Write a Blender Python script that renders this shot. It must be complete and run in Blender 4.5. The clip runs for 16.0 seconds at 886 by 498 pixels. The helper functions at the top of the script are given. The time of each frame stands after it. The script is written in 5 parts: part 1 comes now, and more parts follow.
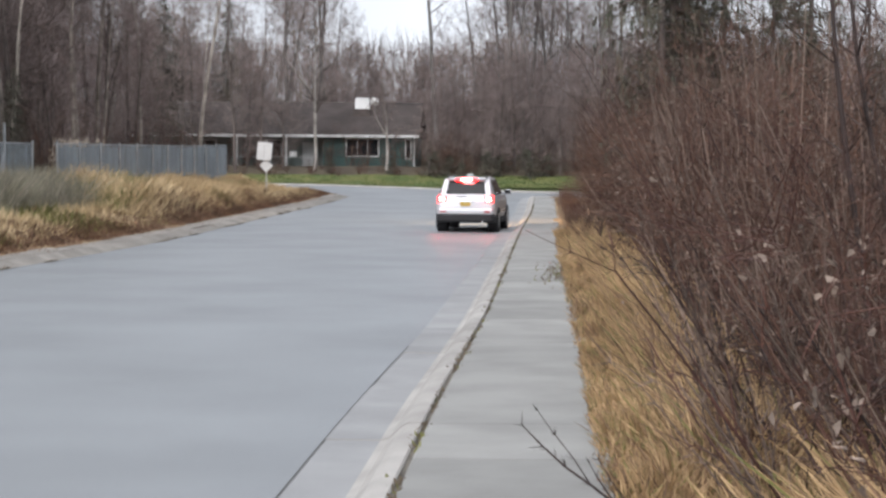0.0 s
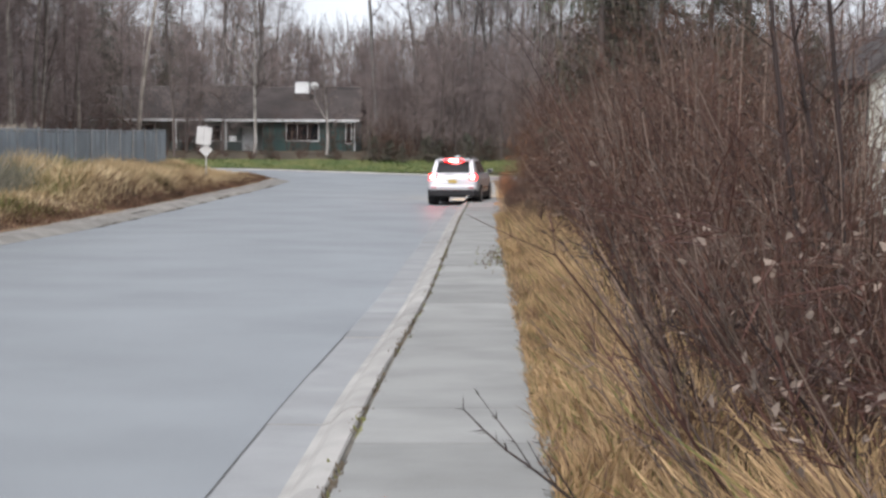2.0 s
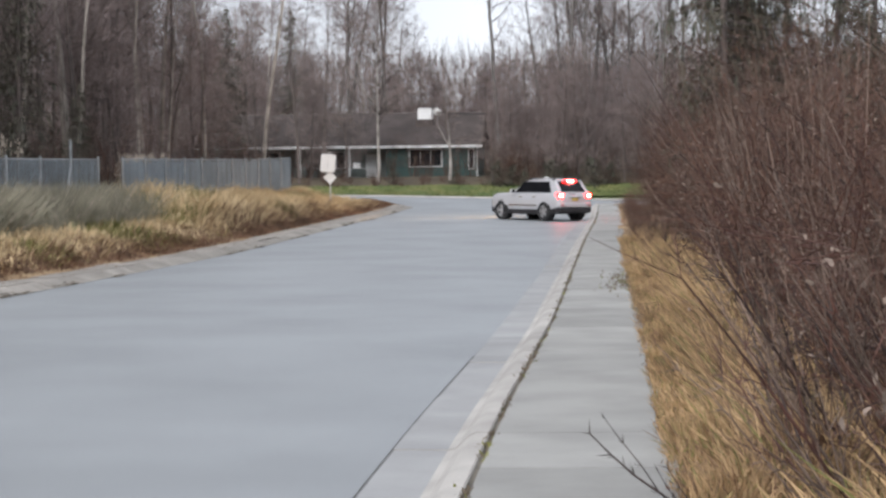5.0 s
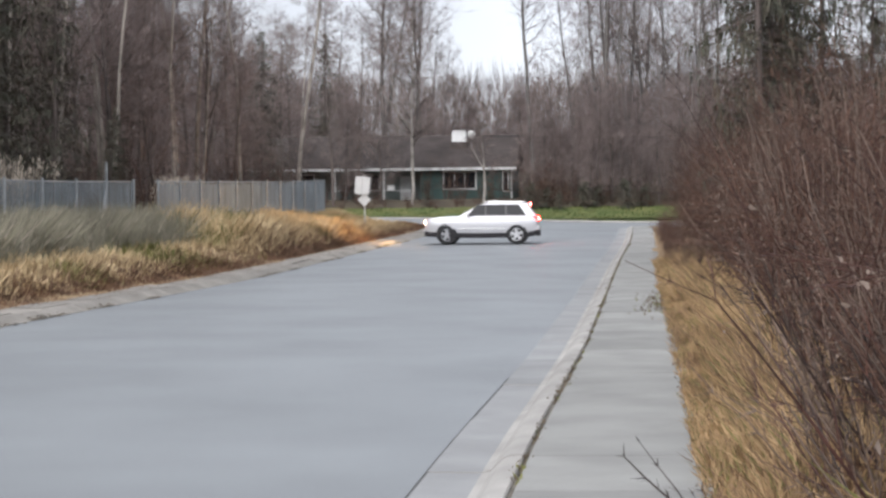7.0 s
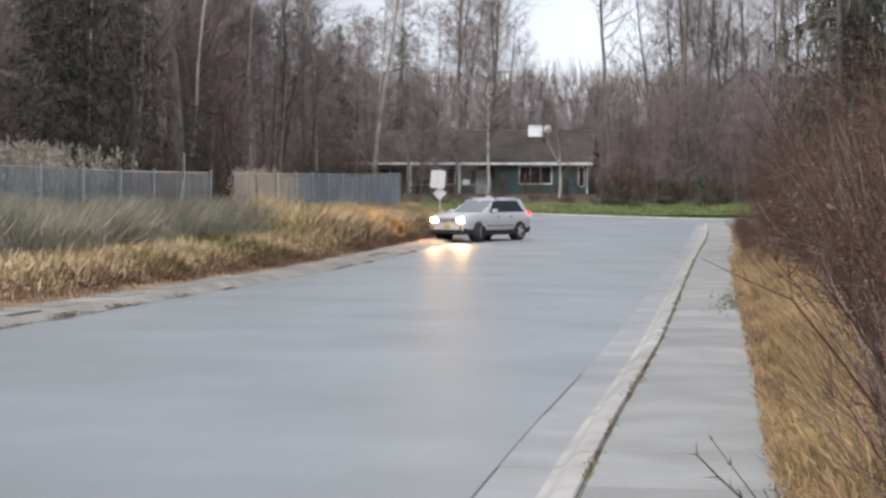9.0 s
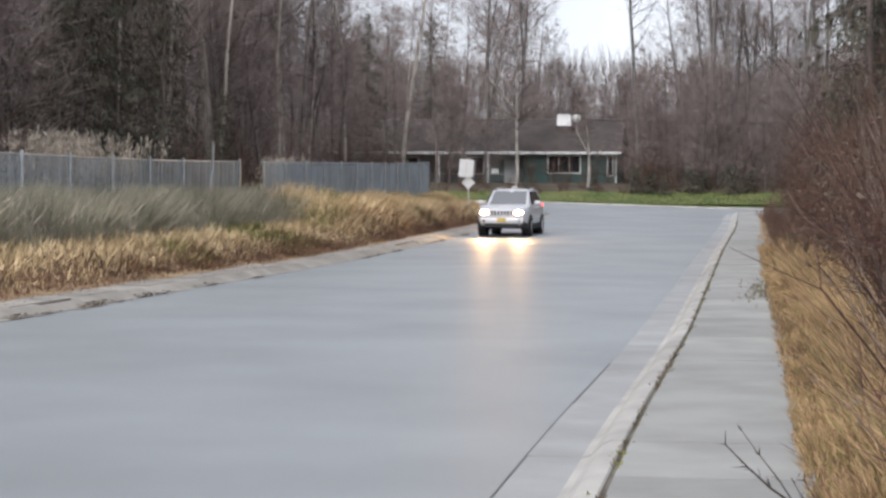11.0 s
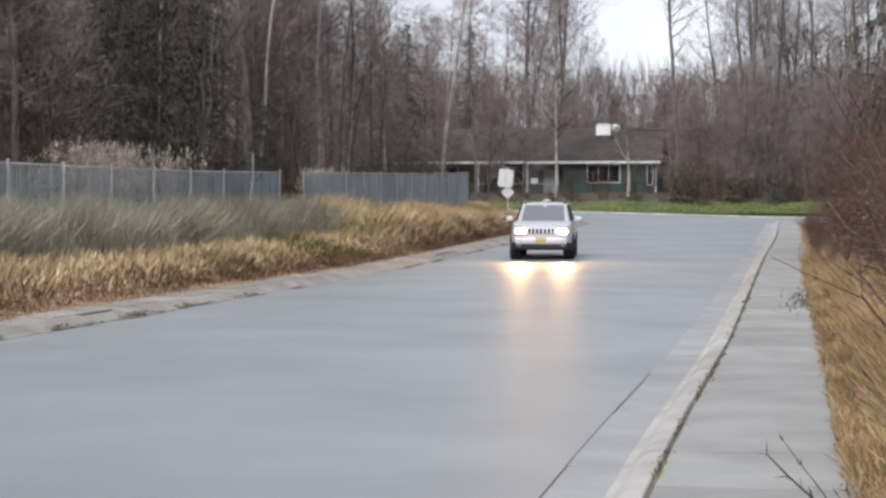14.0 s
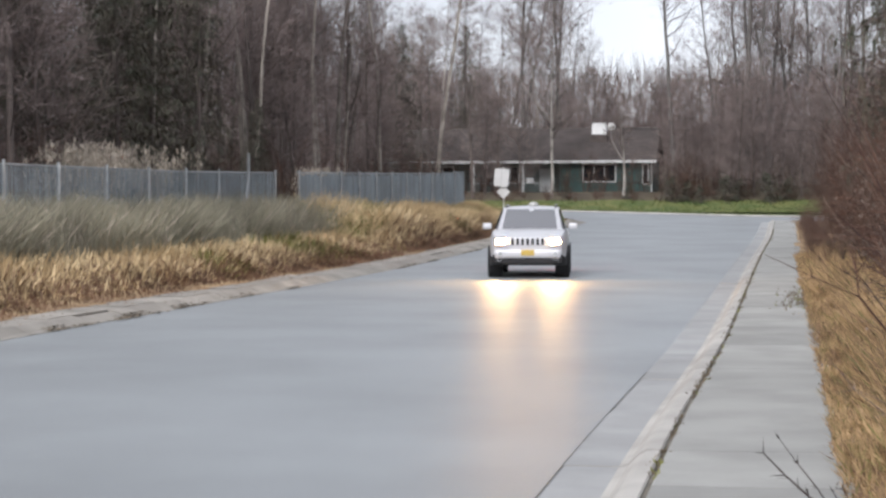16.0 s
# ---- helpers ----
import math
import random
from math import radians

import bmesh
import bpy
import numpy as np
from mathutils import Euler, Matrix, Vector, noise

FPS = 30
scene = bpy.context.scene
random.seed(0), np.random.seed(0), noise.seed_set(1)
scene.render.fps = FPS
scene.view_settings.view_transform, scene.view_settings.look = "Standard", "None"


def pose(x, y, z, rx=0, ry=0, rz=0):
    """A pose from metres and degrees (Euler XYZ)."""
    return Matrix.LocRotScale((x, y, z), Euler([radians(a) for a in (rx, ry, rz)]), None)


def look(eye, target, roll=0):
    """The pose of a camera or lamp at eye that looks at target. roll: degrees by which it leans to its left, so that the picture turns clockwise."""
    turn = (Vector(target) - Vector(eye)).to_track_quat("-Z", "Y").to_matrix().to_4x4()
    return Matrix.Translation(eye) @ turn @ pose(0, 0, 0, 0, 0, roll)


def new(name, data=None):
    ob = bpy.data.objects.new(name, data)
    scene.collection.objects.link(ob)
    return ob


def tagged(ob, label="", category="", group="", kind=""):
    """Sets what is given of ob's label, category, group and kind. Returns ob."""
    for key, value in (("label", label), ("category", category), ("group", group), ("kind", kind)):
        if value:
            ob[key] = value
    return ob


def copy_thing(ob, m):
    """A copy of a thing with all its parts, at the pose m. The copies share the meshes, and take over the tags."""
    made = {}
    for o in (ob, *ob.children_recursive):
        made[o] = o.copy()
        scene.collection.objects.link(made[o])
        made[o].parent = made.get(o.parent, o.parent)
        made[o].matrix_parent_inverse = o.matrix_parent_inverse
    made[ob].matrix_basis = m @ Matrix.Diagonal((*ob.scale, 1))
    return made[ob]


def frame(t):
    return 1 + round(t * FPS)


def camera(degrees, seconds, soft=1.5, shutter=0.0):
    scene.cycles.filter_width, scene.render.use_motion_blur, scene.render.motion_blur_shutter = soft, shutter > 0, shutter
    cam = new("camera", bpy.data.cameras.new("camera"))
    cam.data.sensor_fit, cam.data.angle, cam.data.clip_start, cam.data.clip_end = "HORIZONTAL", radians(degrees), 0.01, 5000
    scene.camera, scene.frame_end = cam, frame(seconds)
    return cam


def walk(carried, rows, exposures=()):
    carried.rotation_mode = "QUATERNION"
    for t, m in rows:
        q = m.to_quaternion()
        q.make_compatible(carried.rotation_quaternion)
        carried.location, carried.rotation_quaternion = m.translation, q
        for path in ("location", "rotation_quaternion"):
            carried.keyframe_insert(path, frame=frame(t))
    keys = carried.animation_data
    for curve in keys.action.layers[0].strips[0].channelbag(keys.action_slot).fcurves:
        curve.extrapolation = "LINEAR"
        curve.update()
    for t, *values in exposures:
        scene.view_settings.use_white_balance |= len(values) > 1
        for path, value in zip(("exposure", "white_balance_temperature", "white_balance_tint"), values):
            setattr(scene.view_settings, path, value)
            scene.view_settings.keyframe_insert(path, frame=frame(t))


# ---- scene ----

EYE_Z = 1.82
cam = camera(27.53, 16.0, soft=2.7, shutter=0.5)


def aim(yaw, pitch, roll):
    """Camera pose: degrees to the right of the street's line, up, and lean."""
    return pose(0, 0, EYE_Z, 90 + pitch, 0, -yaw) @ pose(0, 0, 0, 0, 0, roll)


PATH = [(0, -3.141, -2.345, 0.425), (0.5, -3.450, -2.302, 0.263), (1, -2.674, -2.751, 0.222), (1.5, -2.032, -2.670, 0.355),
        (2, -1.258, -2.828, 0.322), (2.5, -1.891, -2.719, 0.401), (3, -2.202, -2.445, 0.084), (3.5, -2.609, -2.282, -0.362),
        (4, -2.567, -2.160, -0.641), (4.5, -4.221, -2.265, -0.620), (4.7, -4.697, -2.195, -0.553), (6.8, -6.287, -1.351, -0.672),
        (7, -6.260, -1.325, -0.500), (7.5, -7.077, -1.367, -0.176), (8, -8.006, -1.265, -0.070), (8.5, -8.047, -1.405, 0.255),
        (9, -8.624, -1.502, 0.238), (9.5, -9.374, -1.683, 0.117), (12, -9.494, -1.866, 0.329), (12.5, -9.369, -1.741, 0.266),
        (13, -9.967, -1.882, 0.460), (13.5, -10.101, -1.682, 0.387), (14, -10.779, -1.539, 0.066), (14.5, -10.999, -1.649, 0.014),
        (15, -11.088, -1.739, -0.194), (15.5, -10.844, -1.639, -0.315), (16, -10.651, -1.547, -0.099)]
walk(cam, [(t, aim(a, b, c)) for t, a, b, c in PATH], exposures=[(0, 0.88, 6300, 12), (16, 0.88, 6300, 12)])

# ---- world and light ----
world = bpy.data.worlds.new("world")
scene.world = world
world.use_nodes = True
wn, wl = world.node_tree.nodes, world.node_tree.links
sky = wn.new("ShaderNodeTexSky")
sky.sky_type = "NISHITA"
sky.sun_disc = False
sky.sun_elevation = radians(46)
sky.sun_rotation = radians(197)
sky.dust_density = 1.0
sky.air_density = 1.0
haze = wn.new("ShaderNodeHueSaturation")
haze.inputs["Saturation"].default_value = 0.28
wl.new(sky.outputs["Color"], haze.inputs["Color"])
cloud = wn.new("ShaderNodeMix")
cloud.data_type = "RGBA"
cloud.inputs["Factor"].default_value = 0.74
cloud.inputs["B"].default_value = (2.75, 2.87, 3.1, 1)  # the overcast's own even white
wl.new(haze.outputs["Color"], cloud.inputs["A"])
drift = wn.new("ShaderNodeTexNoise")  # soft cloud
drift.inputs["Scale"].default_value, drift.inputs["Detail"].default_value = 5.0, 4.0
shade = wn.new("ShaderNodeMapRange")
shade.inputs["From Min"].default_value, shade.inputs["From Max"].default_value = 0.3, 0.7
shade.inputs["To Min"].default_value, shade.inputs["To Max"].default_value = 0.82, 1.06
wl.new(drift.outputs["Fac"], shade.inputs["Value"])
cover = wn.new("ShaderNodeVectorMath")
cover.operation = "SCALE"
wl.new(cloud.outputs["Result"], cover.inputs[0])
wl.new(shade.outputs["Result"], cover.inputs["Scale"])
wl.new(cover.outputs["Vector"], wn["Background"].inputs["Color"])
wn["Background"].inputs["Strength"].default_value = 0.15
sun = new("sun", bpy.data.lights.new("sun", "SUN"))
sun.data.energy = 1.95
sun.data.angle = radians(60)
sun.data.color = (1.0, 0.97, 0.94)
sun.matrix_world = look((-10, -32, 34), (0, 0, 0))


# ---- materials ----
def mat(name, color, rough=0.8, metal=0.0, vary=0.25, scale=6.0, fine=60.0, bump=0.3, tint=None, per="object", spec=None):
    """A surface with two scales of variation, fine relief and a change of tone from piece to piece."""
    m = bpy.data.materials.new(name)
    m.use_nodes = True
    n, l = m.node_tree.nodes, m.node_tree.links
    b = n["Principled BSDF"]
    b.inputs["Roughness"].default_value = rough
    b.inputs["Metallic"].default_value = metal
    if spec is not None:
        b.inputs["Specular IOR Level"].default_value = spec
    geo = n.new("ShaderNodeTexCoord")
    big, small = n.new("ShaderNodeTexNoise"), n.new("ShaderNodeTexNoise")
    big.inputs["Scale"].default_value, small.inputs["Scale"].default_value = scale, fine
    big.inputs["Detail"].default_value, small.inputs["Detail"].default_value = 5, 3
    for x in (big, small):
        l.new(geo.outputs["Object"], x.inputs["Vector"])
    mix = n.new("ShaderNodeMix")
    mix.data_type = "RGBA"
    other = tint or tuple(c * (1 - 1.6 * vary) for c in color)
    mix.inputs["A"].default_value = (*color, 1)
    mix.inputs["B"].default_value = (*other, 1)
    ramp = n.new("ShaderNodeMapRange")
    ramp.inputs["From Min"].default_value, ramp.inputs["From Max"].default_value = 0.35, 0.68
    l.new(big.outputs["Fac"], ramp.inputs["Value"])
    l.new(ramp.outputs["Result"], mix.inputs["Factor"])
    hsv = n.new("ShaderNodeHueSaturation")
    info = n.new("ShaderNodeObjectInfo") if per == "object" else n.new("ShaderNodeNewGeometry")
    rng = n.new("ShaderNodeMapRange")
    rng.inputs["To Min"].default_value, rng.inputs["To Max"].default_value = 1 - vary * 0.7, 1 + vary * 0.7
    l.new(info.outputs["Random" if per == "object" else "Random Per Island"], rng.inputs["Value"])
    add = n.new("ShaderNodeMath")
    add.operation = "MULTIPLY_ADD"
    add.inputs[1].default_value, add.inputs[2].default_value = vary, 1 - vary / 2
    l.new(small.outputs["Fac"], add.inputs[0])
    mul = n.new("ShaderNodeMath")
    mul.operation = "MULTIPLY"
    l.new(add.outputs[0], mul.inputs[0])
    l.new(rng.outputs["Result"], mul.inputs[1])
    l.new(mul.outputs[0], hsv.inputs["Value"])
    l.new(mix.outputs["Result"], hsv.inputs["Color"])
    l.new(hsv.outputs["Color"], b.inputs["Base Color"])
    if bump:
        bp = n.new("ShaderNodeBump")
        bp.inputs["Strength"].default_value = bump
        bp.inputs["Distance"].default_value = 0.01
        l.new(small.outputs["Fac"], bp.inputs["Height"])
        l.new(bp.outputs["Normal"], b.inputs["Normal"])
    return m


def plain(name, color, rough=0.4, metal=0.0, coat=0.0):
    m = bpy.data.materials.new(name)
    m.use_nodes = True
    b = m.node_tree.nodes["Principled BSDF"]
    b.inputs["Base Color"].default_value = (*color, 1)
    b.inputs["Roughness"].default_value = rough
    b.inputs["Metallic"].default_value = metal
    b.inputs["Coat Weight"].default_value = coat
    return m


def glow(name, color, strength):
    m = plain(name, color, 0.3)
    b = m.node_tree.nodes["Principled BSDF"]
    b.inputs["Emission Color"].default_value = (*color, 1)
    b.inputs["Emission Strength"].default_value = strength
    return m


M = dict(
    asphalt=mat("asphalt", (0.243, 0.259, 0.268), 0.5, spec=0.36, vary=0.12, scale=0.35, fine=90, bump=0.4),
    concrete=mat("concrete", (0.29, 0.29, 0.275), 0.85, vary=0.14, scale=1.3, fine=45, bump=0.4),
    kerb=mat("kerb_concrete", (0.38, 0.365, 0.34), 0.85, vary=0.18, scale=1.6, fine=45, bump=0.4),
    sandy=mat("sandy_concrete", (0.29, 0.27, 0.24), 0.9, vary=0.2, scale=1.2, fine=40, bump=0.5),
    soil=mat("soil", (0.14, 0.112, 0.08), 0.95, vary=0.3, scale=2, fine=30, bump=0.8),
    earth=mat("earth", (0.085, 0.066, 0.042), 0.95, vary=0.3, scale=0.6, fine=14, bump=0.8),
    thatch=mat("thatch", (0.30, 0.215, 0.115), 0.95, vary=0.35, scale=1.2, fine=22, bump=0.8, tint=(0.17, 0.10, 0.055)),
    joint=mat("joint_dirt", (0.15, 0.15, 0.145), 0.95, vary=0.3, scale=2, fine=30, bump=0.4),
    lawn=mat("lawn", (0.062, 0.09, 0.022), 0.9, vary=0.25, scale=0.5, fine=12, bump=0.8, tint=(0.13, 0.13, 0.04)),
    straw=mat("straw", (0.64, 0.51, 0.31), 0.85, vary=0.35, scale=0.5, fine=8, bump=0, per="island", tint=(0.46, 0.335, 0.185)),
    straw_path=mat("straw_path", (0.50, 0.345, 0.185), 0.85, vary=0.45, scale=0.8, fine=8, bump=0, per="island", tint=(0.31, 0.20, 0.10)),
    straw_grey=mat("straw_grey", (0.27, 0.255, 0.185), 0.85, vary=0.3, scale=0.5, fine=8, bump=0, per="island"),
    gutter=mat("gutter_concrete", (0.295, 0.30, 0.30), 0.8, vary=0.13, scale=1.0, fine=45, bump=0.4),
    seam=mat("seam_dirt", (0.21, 0.19, 0.155), 0.95, vary=0.4, scale=3, fine=30, bump=0.6),
    straw_green=mat("straw_green", (0.20, 0.20, 0.06), 0.85, vary=0.35, scale=0.5, fine=8, bump=0, per="island"),
    lawn_blade=mat("lawn_blade", (0.068, 0.105, 0.022), 0.8, vary=0.3, scale=0.6, fine=8, bump=0, per="island"),
    litter=mat("litter", (0.19, 0.112, 0.07), 0.9, vary=0.4, scale=1, fine=8, bump=0, per="island"),
    grey_bark=mat("grey_bark", (0.17, 0.155, 0.145), 0.85, vary=0.3, scale=1.6, fine=9, bump=0.3),
    birch=mat("birch_bark", (0.36, 0.32, 0.28), 0.85, vary=0.35, scale=1.6, fine=9, bump=0.3, tint=(0.16, 0.14, 0.12)),
    birch_white=mat("white_birch_bark", (0.35, 0.325, 0.30), 0.85, vary=0.4, scale=0.9, fine=5, bump=0.3, tint=(0.13, 0.115, 0.10)),
    # bark and twig are lightened: the haze over distant trees is in their colour
    bark=mat("bark", (0.13, 0.105, 0.095), 0.9, vary=0.3, scale=2, fine=14, bump=0.4),
    twig=mat("twig", (0.265, 0.21, 0.195), 0.85, vary=0.3, scale=1.0, fine=8, bump=0, per="island"),
    shrub=mat("shrub_twig", (0.044, 0.020, 0.013), 0.75, vary=0.8, scale=1.5, fine=8, bump=0, per="island", tint=(0.115, 0.058, 0.036)),
    wet_stem=mat("dark_stem", (0.045, 0.024, 0.019), 0.6, vary=0.5, scale=1.5, fine=12, bump=0.2, per="island"),
    red_stem=mat("red_stem", (0.085, 0.033, 0.022), 0.6, vary=0.5, scale=1.0, fine=8, bump=0, per="island"),
    grey_stem=mat("grey_stem", (0.22, 0.155, 0.118), 0.8, vary=0.45, scale=1.0, fine=8, bump=0, per="island"),
    dead_leaf=mat("dead_leaf", (0.25, 0.19, 0.15), 0.8, vary=0.5, scale=3, fine=20, bump=0, per="island"),
    needle=mat("needle", (0.054, 0.062, 0.041), 0.8, vary=0.4, scale=1, fine=8, bump=0, per="island", tint=(0.095, 0.076, 0.054)),
    plume=mat("plume", (0.52, 0.45, 0.37), 0.9, vary=0.3, scale=1, fine=9, bump=0, per="island"),
    slat=mat("fence_slat", (0.26, 0.305, 0.335), 0.6, vary=0.22, scale=0.6, fine=10, bump=0.1, per="island"),
    steel=mat("galvanised_steel", (0.42, 0.44, 0.45), 0.5, 0.6, vary=0.2, scale=3, fine=20, bump=0.1),
    siding=mat("teal_siding", (0.065, 0.122, 0.115), 0.7, vary=0.15, scale=0.8, fine=12, bump=0.2),
    siding_pale=mat("pale_siding", (0.22, 0.26, 0.25), 0.75, vary=0.15, scale=0.8, fine=12, bump=0.2),
    cream=mat("cream_siding", (0.55, 0.54, 0.47), 0.7, vary=0.1, scale=0.8, fine=12, bump=0.2),
    roof=mat("roof_shingle", (0.075, 0.062, 0.058), 0.9, vary=0.25, scale=0.7, fine=7, bump=0.6),
    trim=mat("white_trim", (0.72, 0.73, 0.72), 0.6, vary=0.08, scale=1.5, fine=15, bump=0.1),
    sign=mat("sign_white", (0.80, 0.80, 0.79), 0.45, vary=0.06, scale=2, fine=20, bump=0),
    sign_back=mat("sign_grey", (0.55, 0.55, 0.53), 0.45, 0.2, vary=0.1, scale=2, fine=20, bump=0),
    wood=mat("weathered_wood", (0.20, 0.14, 0.09), 0.85, vary=0.25, scale=2, fine=20, bump=0.4),
    silver=plain("silver_paint", (0.56, 0.56, 0.58), 0.35, 0.3, 0.4),
    red=plain("red_paint", (0.36, 0.012, 0.014), 0.3, 0.1, 0.8),
    white=plain("white_paint", (0.72, 0.73, 0.74), 0.3, 0.0, 0.8),
    cladding=mat("dark_cladding", (0.022, 0.021, 0.023), 0.8, vary=0.15, scale=4, fine=40, bump=0.1),
    tyre=mat("tyre", (0.022, 0.022, 0.023), 0.8, vary=0.2, scale=6, fine=60, bump=0.3),
    alloy=plain("alloy", (0.62, 0.62, 0.63), 0.35, 0.8),
    chrome=plain("chrome", (0.7, 0.7, 0.7), 0.15, 1.0),
    black=plain("black_gloss", (0.012, 0.012, 0.014), 0.2),
    tint=plain("tinted_glass", (0.006, 0.0065, 0.008), 0.05, 0.0, 0.0),
    # base grey is raised to paint in the sky's glare on the glass
    screen=plain("windscreen_glass", (0.14, 0.14, 0.15), 0.12, 0.0, 1.0),
    pane=plain("window_glass", (0.02, 0.024, 0.028), 0.05),
    plate=plain("plate_yellow", (0.48, 0.34, 0.08), 0.4),
    head=glow("headlamp_glow", (1.0, 0.57, 0.22), 1450.0),
    head_far=glow("headlamp_far", (1.0, 0.86, 0.66), 12.0),
    tail=glow("tail_glow", (1.0, 0.006, 0.005), 15.0),
    brake=glow("brake_glow", (1.0, 0.13, 0.10), 60.0),
)
M["tint"].node_tree.nodes["Principled BSDF"].inputs["Specular IOR Level"].default_value = 0.22


# ---- mesh helpers ----
def linked(name, mesh, parent=None, label="", smooth=False):
    ob = new(name, mesh)
    if parent is not None:
        ob.parent = parent
    if label:
        ob["label"] = label
    if smooth:
        mesh.shade_smooth()
    return ob


def part(name, bm, material, parent, label="", smooth=False):
    """One mesh object under a thing or a part."""
    me = bpy.data.meshes.new(name)
    bm.to_mesh(me)
    bm.free()
    me.materials.append(material)
    return linked(name, me, parent, label, smooth)


def thing(name, label, category, m=None, group="", kind=""):
    ob = tagged(new(name), label, category, group, kind)
    if m is not None:
        ob.matrix_basis = m
    return ob


def box(bm, x0, x1, y0, y1, z0, z1, bevel=0.0, m=None):
    r = bmesh.ops.create_cube(bm, size=1)
    v = r["verts"]
    bmesh.ops.transform(bm, verts=v, matrix=Matrix.Translation(((x0 + x1) / 2, (y0 + y1) / 2, (z0 + z1) / 2)) @ Matrix.Diagonal((x1 - x0, y1 - y0, z1 - z0, 1)))
    if bevel:
        e = list({e for x in v for e in x.link_edges})
        g = bmesh.ops.bevel(bm, geom=e, offset=bevel, segments=2, affect="EDGES", profile=0.6)
        v = list({x for f in g["faces"] for x in f.verts} | {x for x in v if x.is_valid})
    if m is not None:
        bmesh.ops.transform(bm, verts=v, matrix=m)
    return bm


def boxed(*a, **k):
    return box(bmesh.new(), *a, **k)


def rod(bm, a, b, r0, r1, sides=8):
    a, b = Vector(a), Vector(b)
    m = Matrix.Translation((a + b) / 2) @ (b - a).to_track_quat("Z", "Y").to_matrix().to_4x4()
    bmesh.ops.create_cone(bm, cap_ends=True, segments=sides, radius1=r0, radius2=r1, depth=(b - a).length, matrix=m)
    return bm


def grid_mesh(name, xs, ys, height, materials, pick=None, swing=None):
    """A sheet over the lines xs and ys."""
    nx, ny = len(xs), len(ys)
    verts = [(x + (swing(y) if swing else 0), y, height(x, y)) for y in ys for x in xs]
    faces = [(j * nx + i, j * nx + i + 1, (j + 1) * nx + i + 1, (j + 1) * nx + i) for j in range(ny - 1) for i in range(nx - 1)]
    me = bpy.data.meshes.new(name)
    me.from_pydata(verts, [], faces)
    for x in materials:
        me.materials.append(x)
    if pick:
        for p in me.polygons:
            p.material_index = pick(p.center.x, p.center.y)
    me.shade_smooth()
    return me


class Sticks:
    """Collects tapered three-sided sticks and small leaves, then makes one mesh of them."""

    def __init__(self):
        self.p, self.q, self.r, self.s, self.mi = [], [], [], [], []
        self.tris, self.tmi = [], []

    def stick(self, a, b, ra, rb, mi=0):
        self.p.append(a)
        self.q.append(b)
        self.r.append(ra)
        self.s.append(rb)
        self.mi.append(mi)

    def shoot(self, rng, a, b, r, mi):
        """A fine twig: one sliver that runs out to a point."""
        d = Vector(b) - Vector(a)
        w = d.cross(Vector((rng.gauss(0, 1), rng.gauss(0, 1), rng.gauss(0, 1))))
        w = w.normalized() * r if w.length > 1e-6 else Vector((r, 0, 0))
        self.leaf(tuple(Vector(a) - w), tuple(Vector(a) + w), tuple(b), mi)

    def leaf(self, a, b, c, mi):
        self.tris.append((a, b, c))
        self.tmi.append(mi)

    def mesh(self, name, materials, sides=3):
        p, q = np.array(self.p, float).reshape(-1, 3), np.array(self.q, float).reshape(-1, 3)
        n = len(p)
        verts, faces, idx = np.zeros((0, 3)), [], []
        if n:
            d = q - p
            d /= np.maximum(np.linalg.norm(d, axis=1, keepdims=True), 1e-6)
            ref = np.where(np.abs(d[:, 2:3]) > 0.9, np.array([[1.0, 0, 0]]), np.array([[0, 0, 1.0]]))
            u = np.cross(d, ref)
            u /= np.maximum(np.linalg.norm(u, axis=1, keepdims=True), 1e-6)
            w = np.cross(d, u)
            rings = []
            for base, rad in ((p, np.array(self.r)), (q, np.array(self.s))):
                for k in range(sides):
                    a = 2 * math.pi * k / sides
                    rings.append(base + (u * math.cos(a) + w * math.sin(a)) * rad[:, None])
            verts = np.stack(rings, 1).reshape(-1, 3)
            o = np.arange(n)[:, None] * 2 * sides
            quads = []
            for k in range(sides):
                k2 = (k + 1) % sides
                quads.append(np.concatenate([o + k, o + k2, o + sides + k2, o + sides + k], 1))
            faces = np.stack(quads, 1).reshape(-1, 4)
            idx = np.repeat(np.array(self.mi), sides)
        nv = len(verts)
        t = np.array(self.tris, float).reshape(-1, 3)
        nt = len(self.tris)
        verts = np.concatenate([verts, t]) if nt else verts
        loops = np.concatenate([np.array(faces, int).reshape(-1), np.arange(nv, nv + 3 * nt)])
        nq = 0 if n == 0 else len(faces)
        total = np.concatenate([np.full(nq, 4), np.full(nt, 3)])
        start = np.concatenate([[0], np.cumsum(total)[:-1]])
        mats = np.concatenate([np.array(idx, int), np.array(self.tmi, int)])
        me = bpy.data.meshes.new(name)
        me.vertices.add(len(verts))
        me.vertices.foreach_set("co", verts.astype(np.float32).ravel())
        me.loops.add(len(loops))
        me.loops.foreach_set("vertex_index", loops.astype(np.int32))
        me.polygons.add(len(total))
        me.polygons.foreach_set("loop_start", start.astype(np.int32))
        me.polygons.foreach_set("loop_total", total.astype(np.int32))
        me.polygons.foreach_set("material_index", mats.astype(np.int32))
        for x in materials:
            me.materials.append(x)
        me.update(calc_edges=True)
        me.validate()
        return me


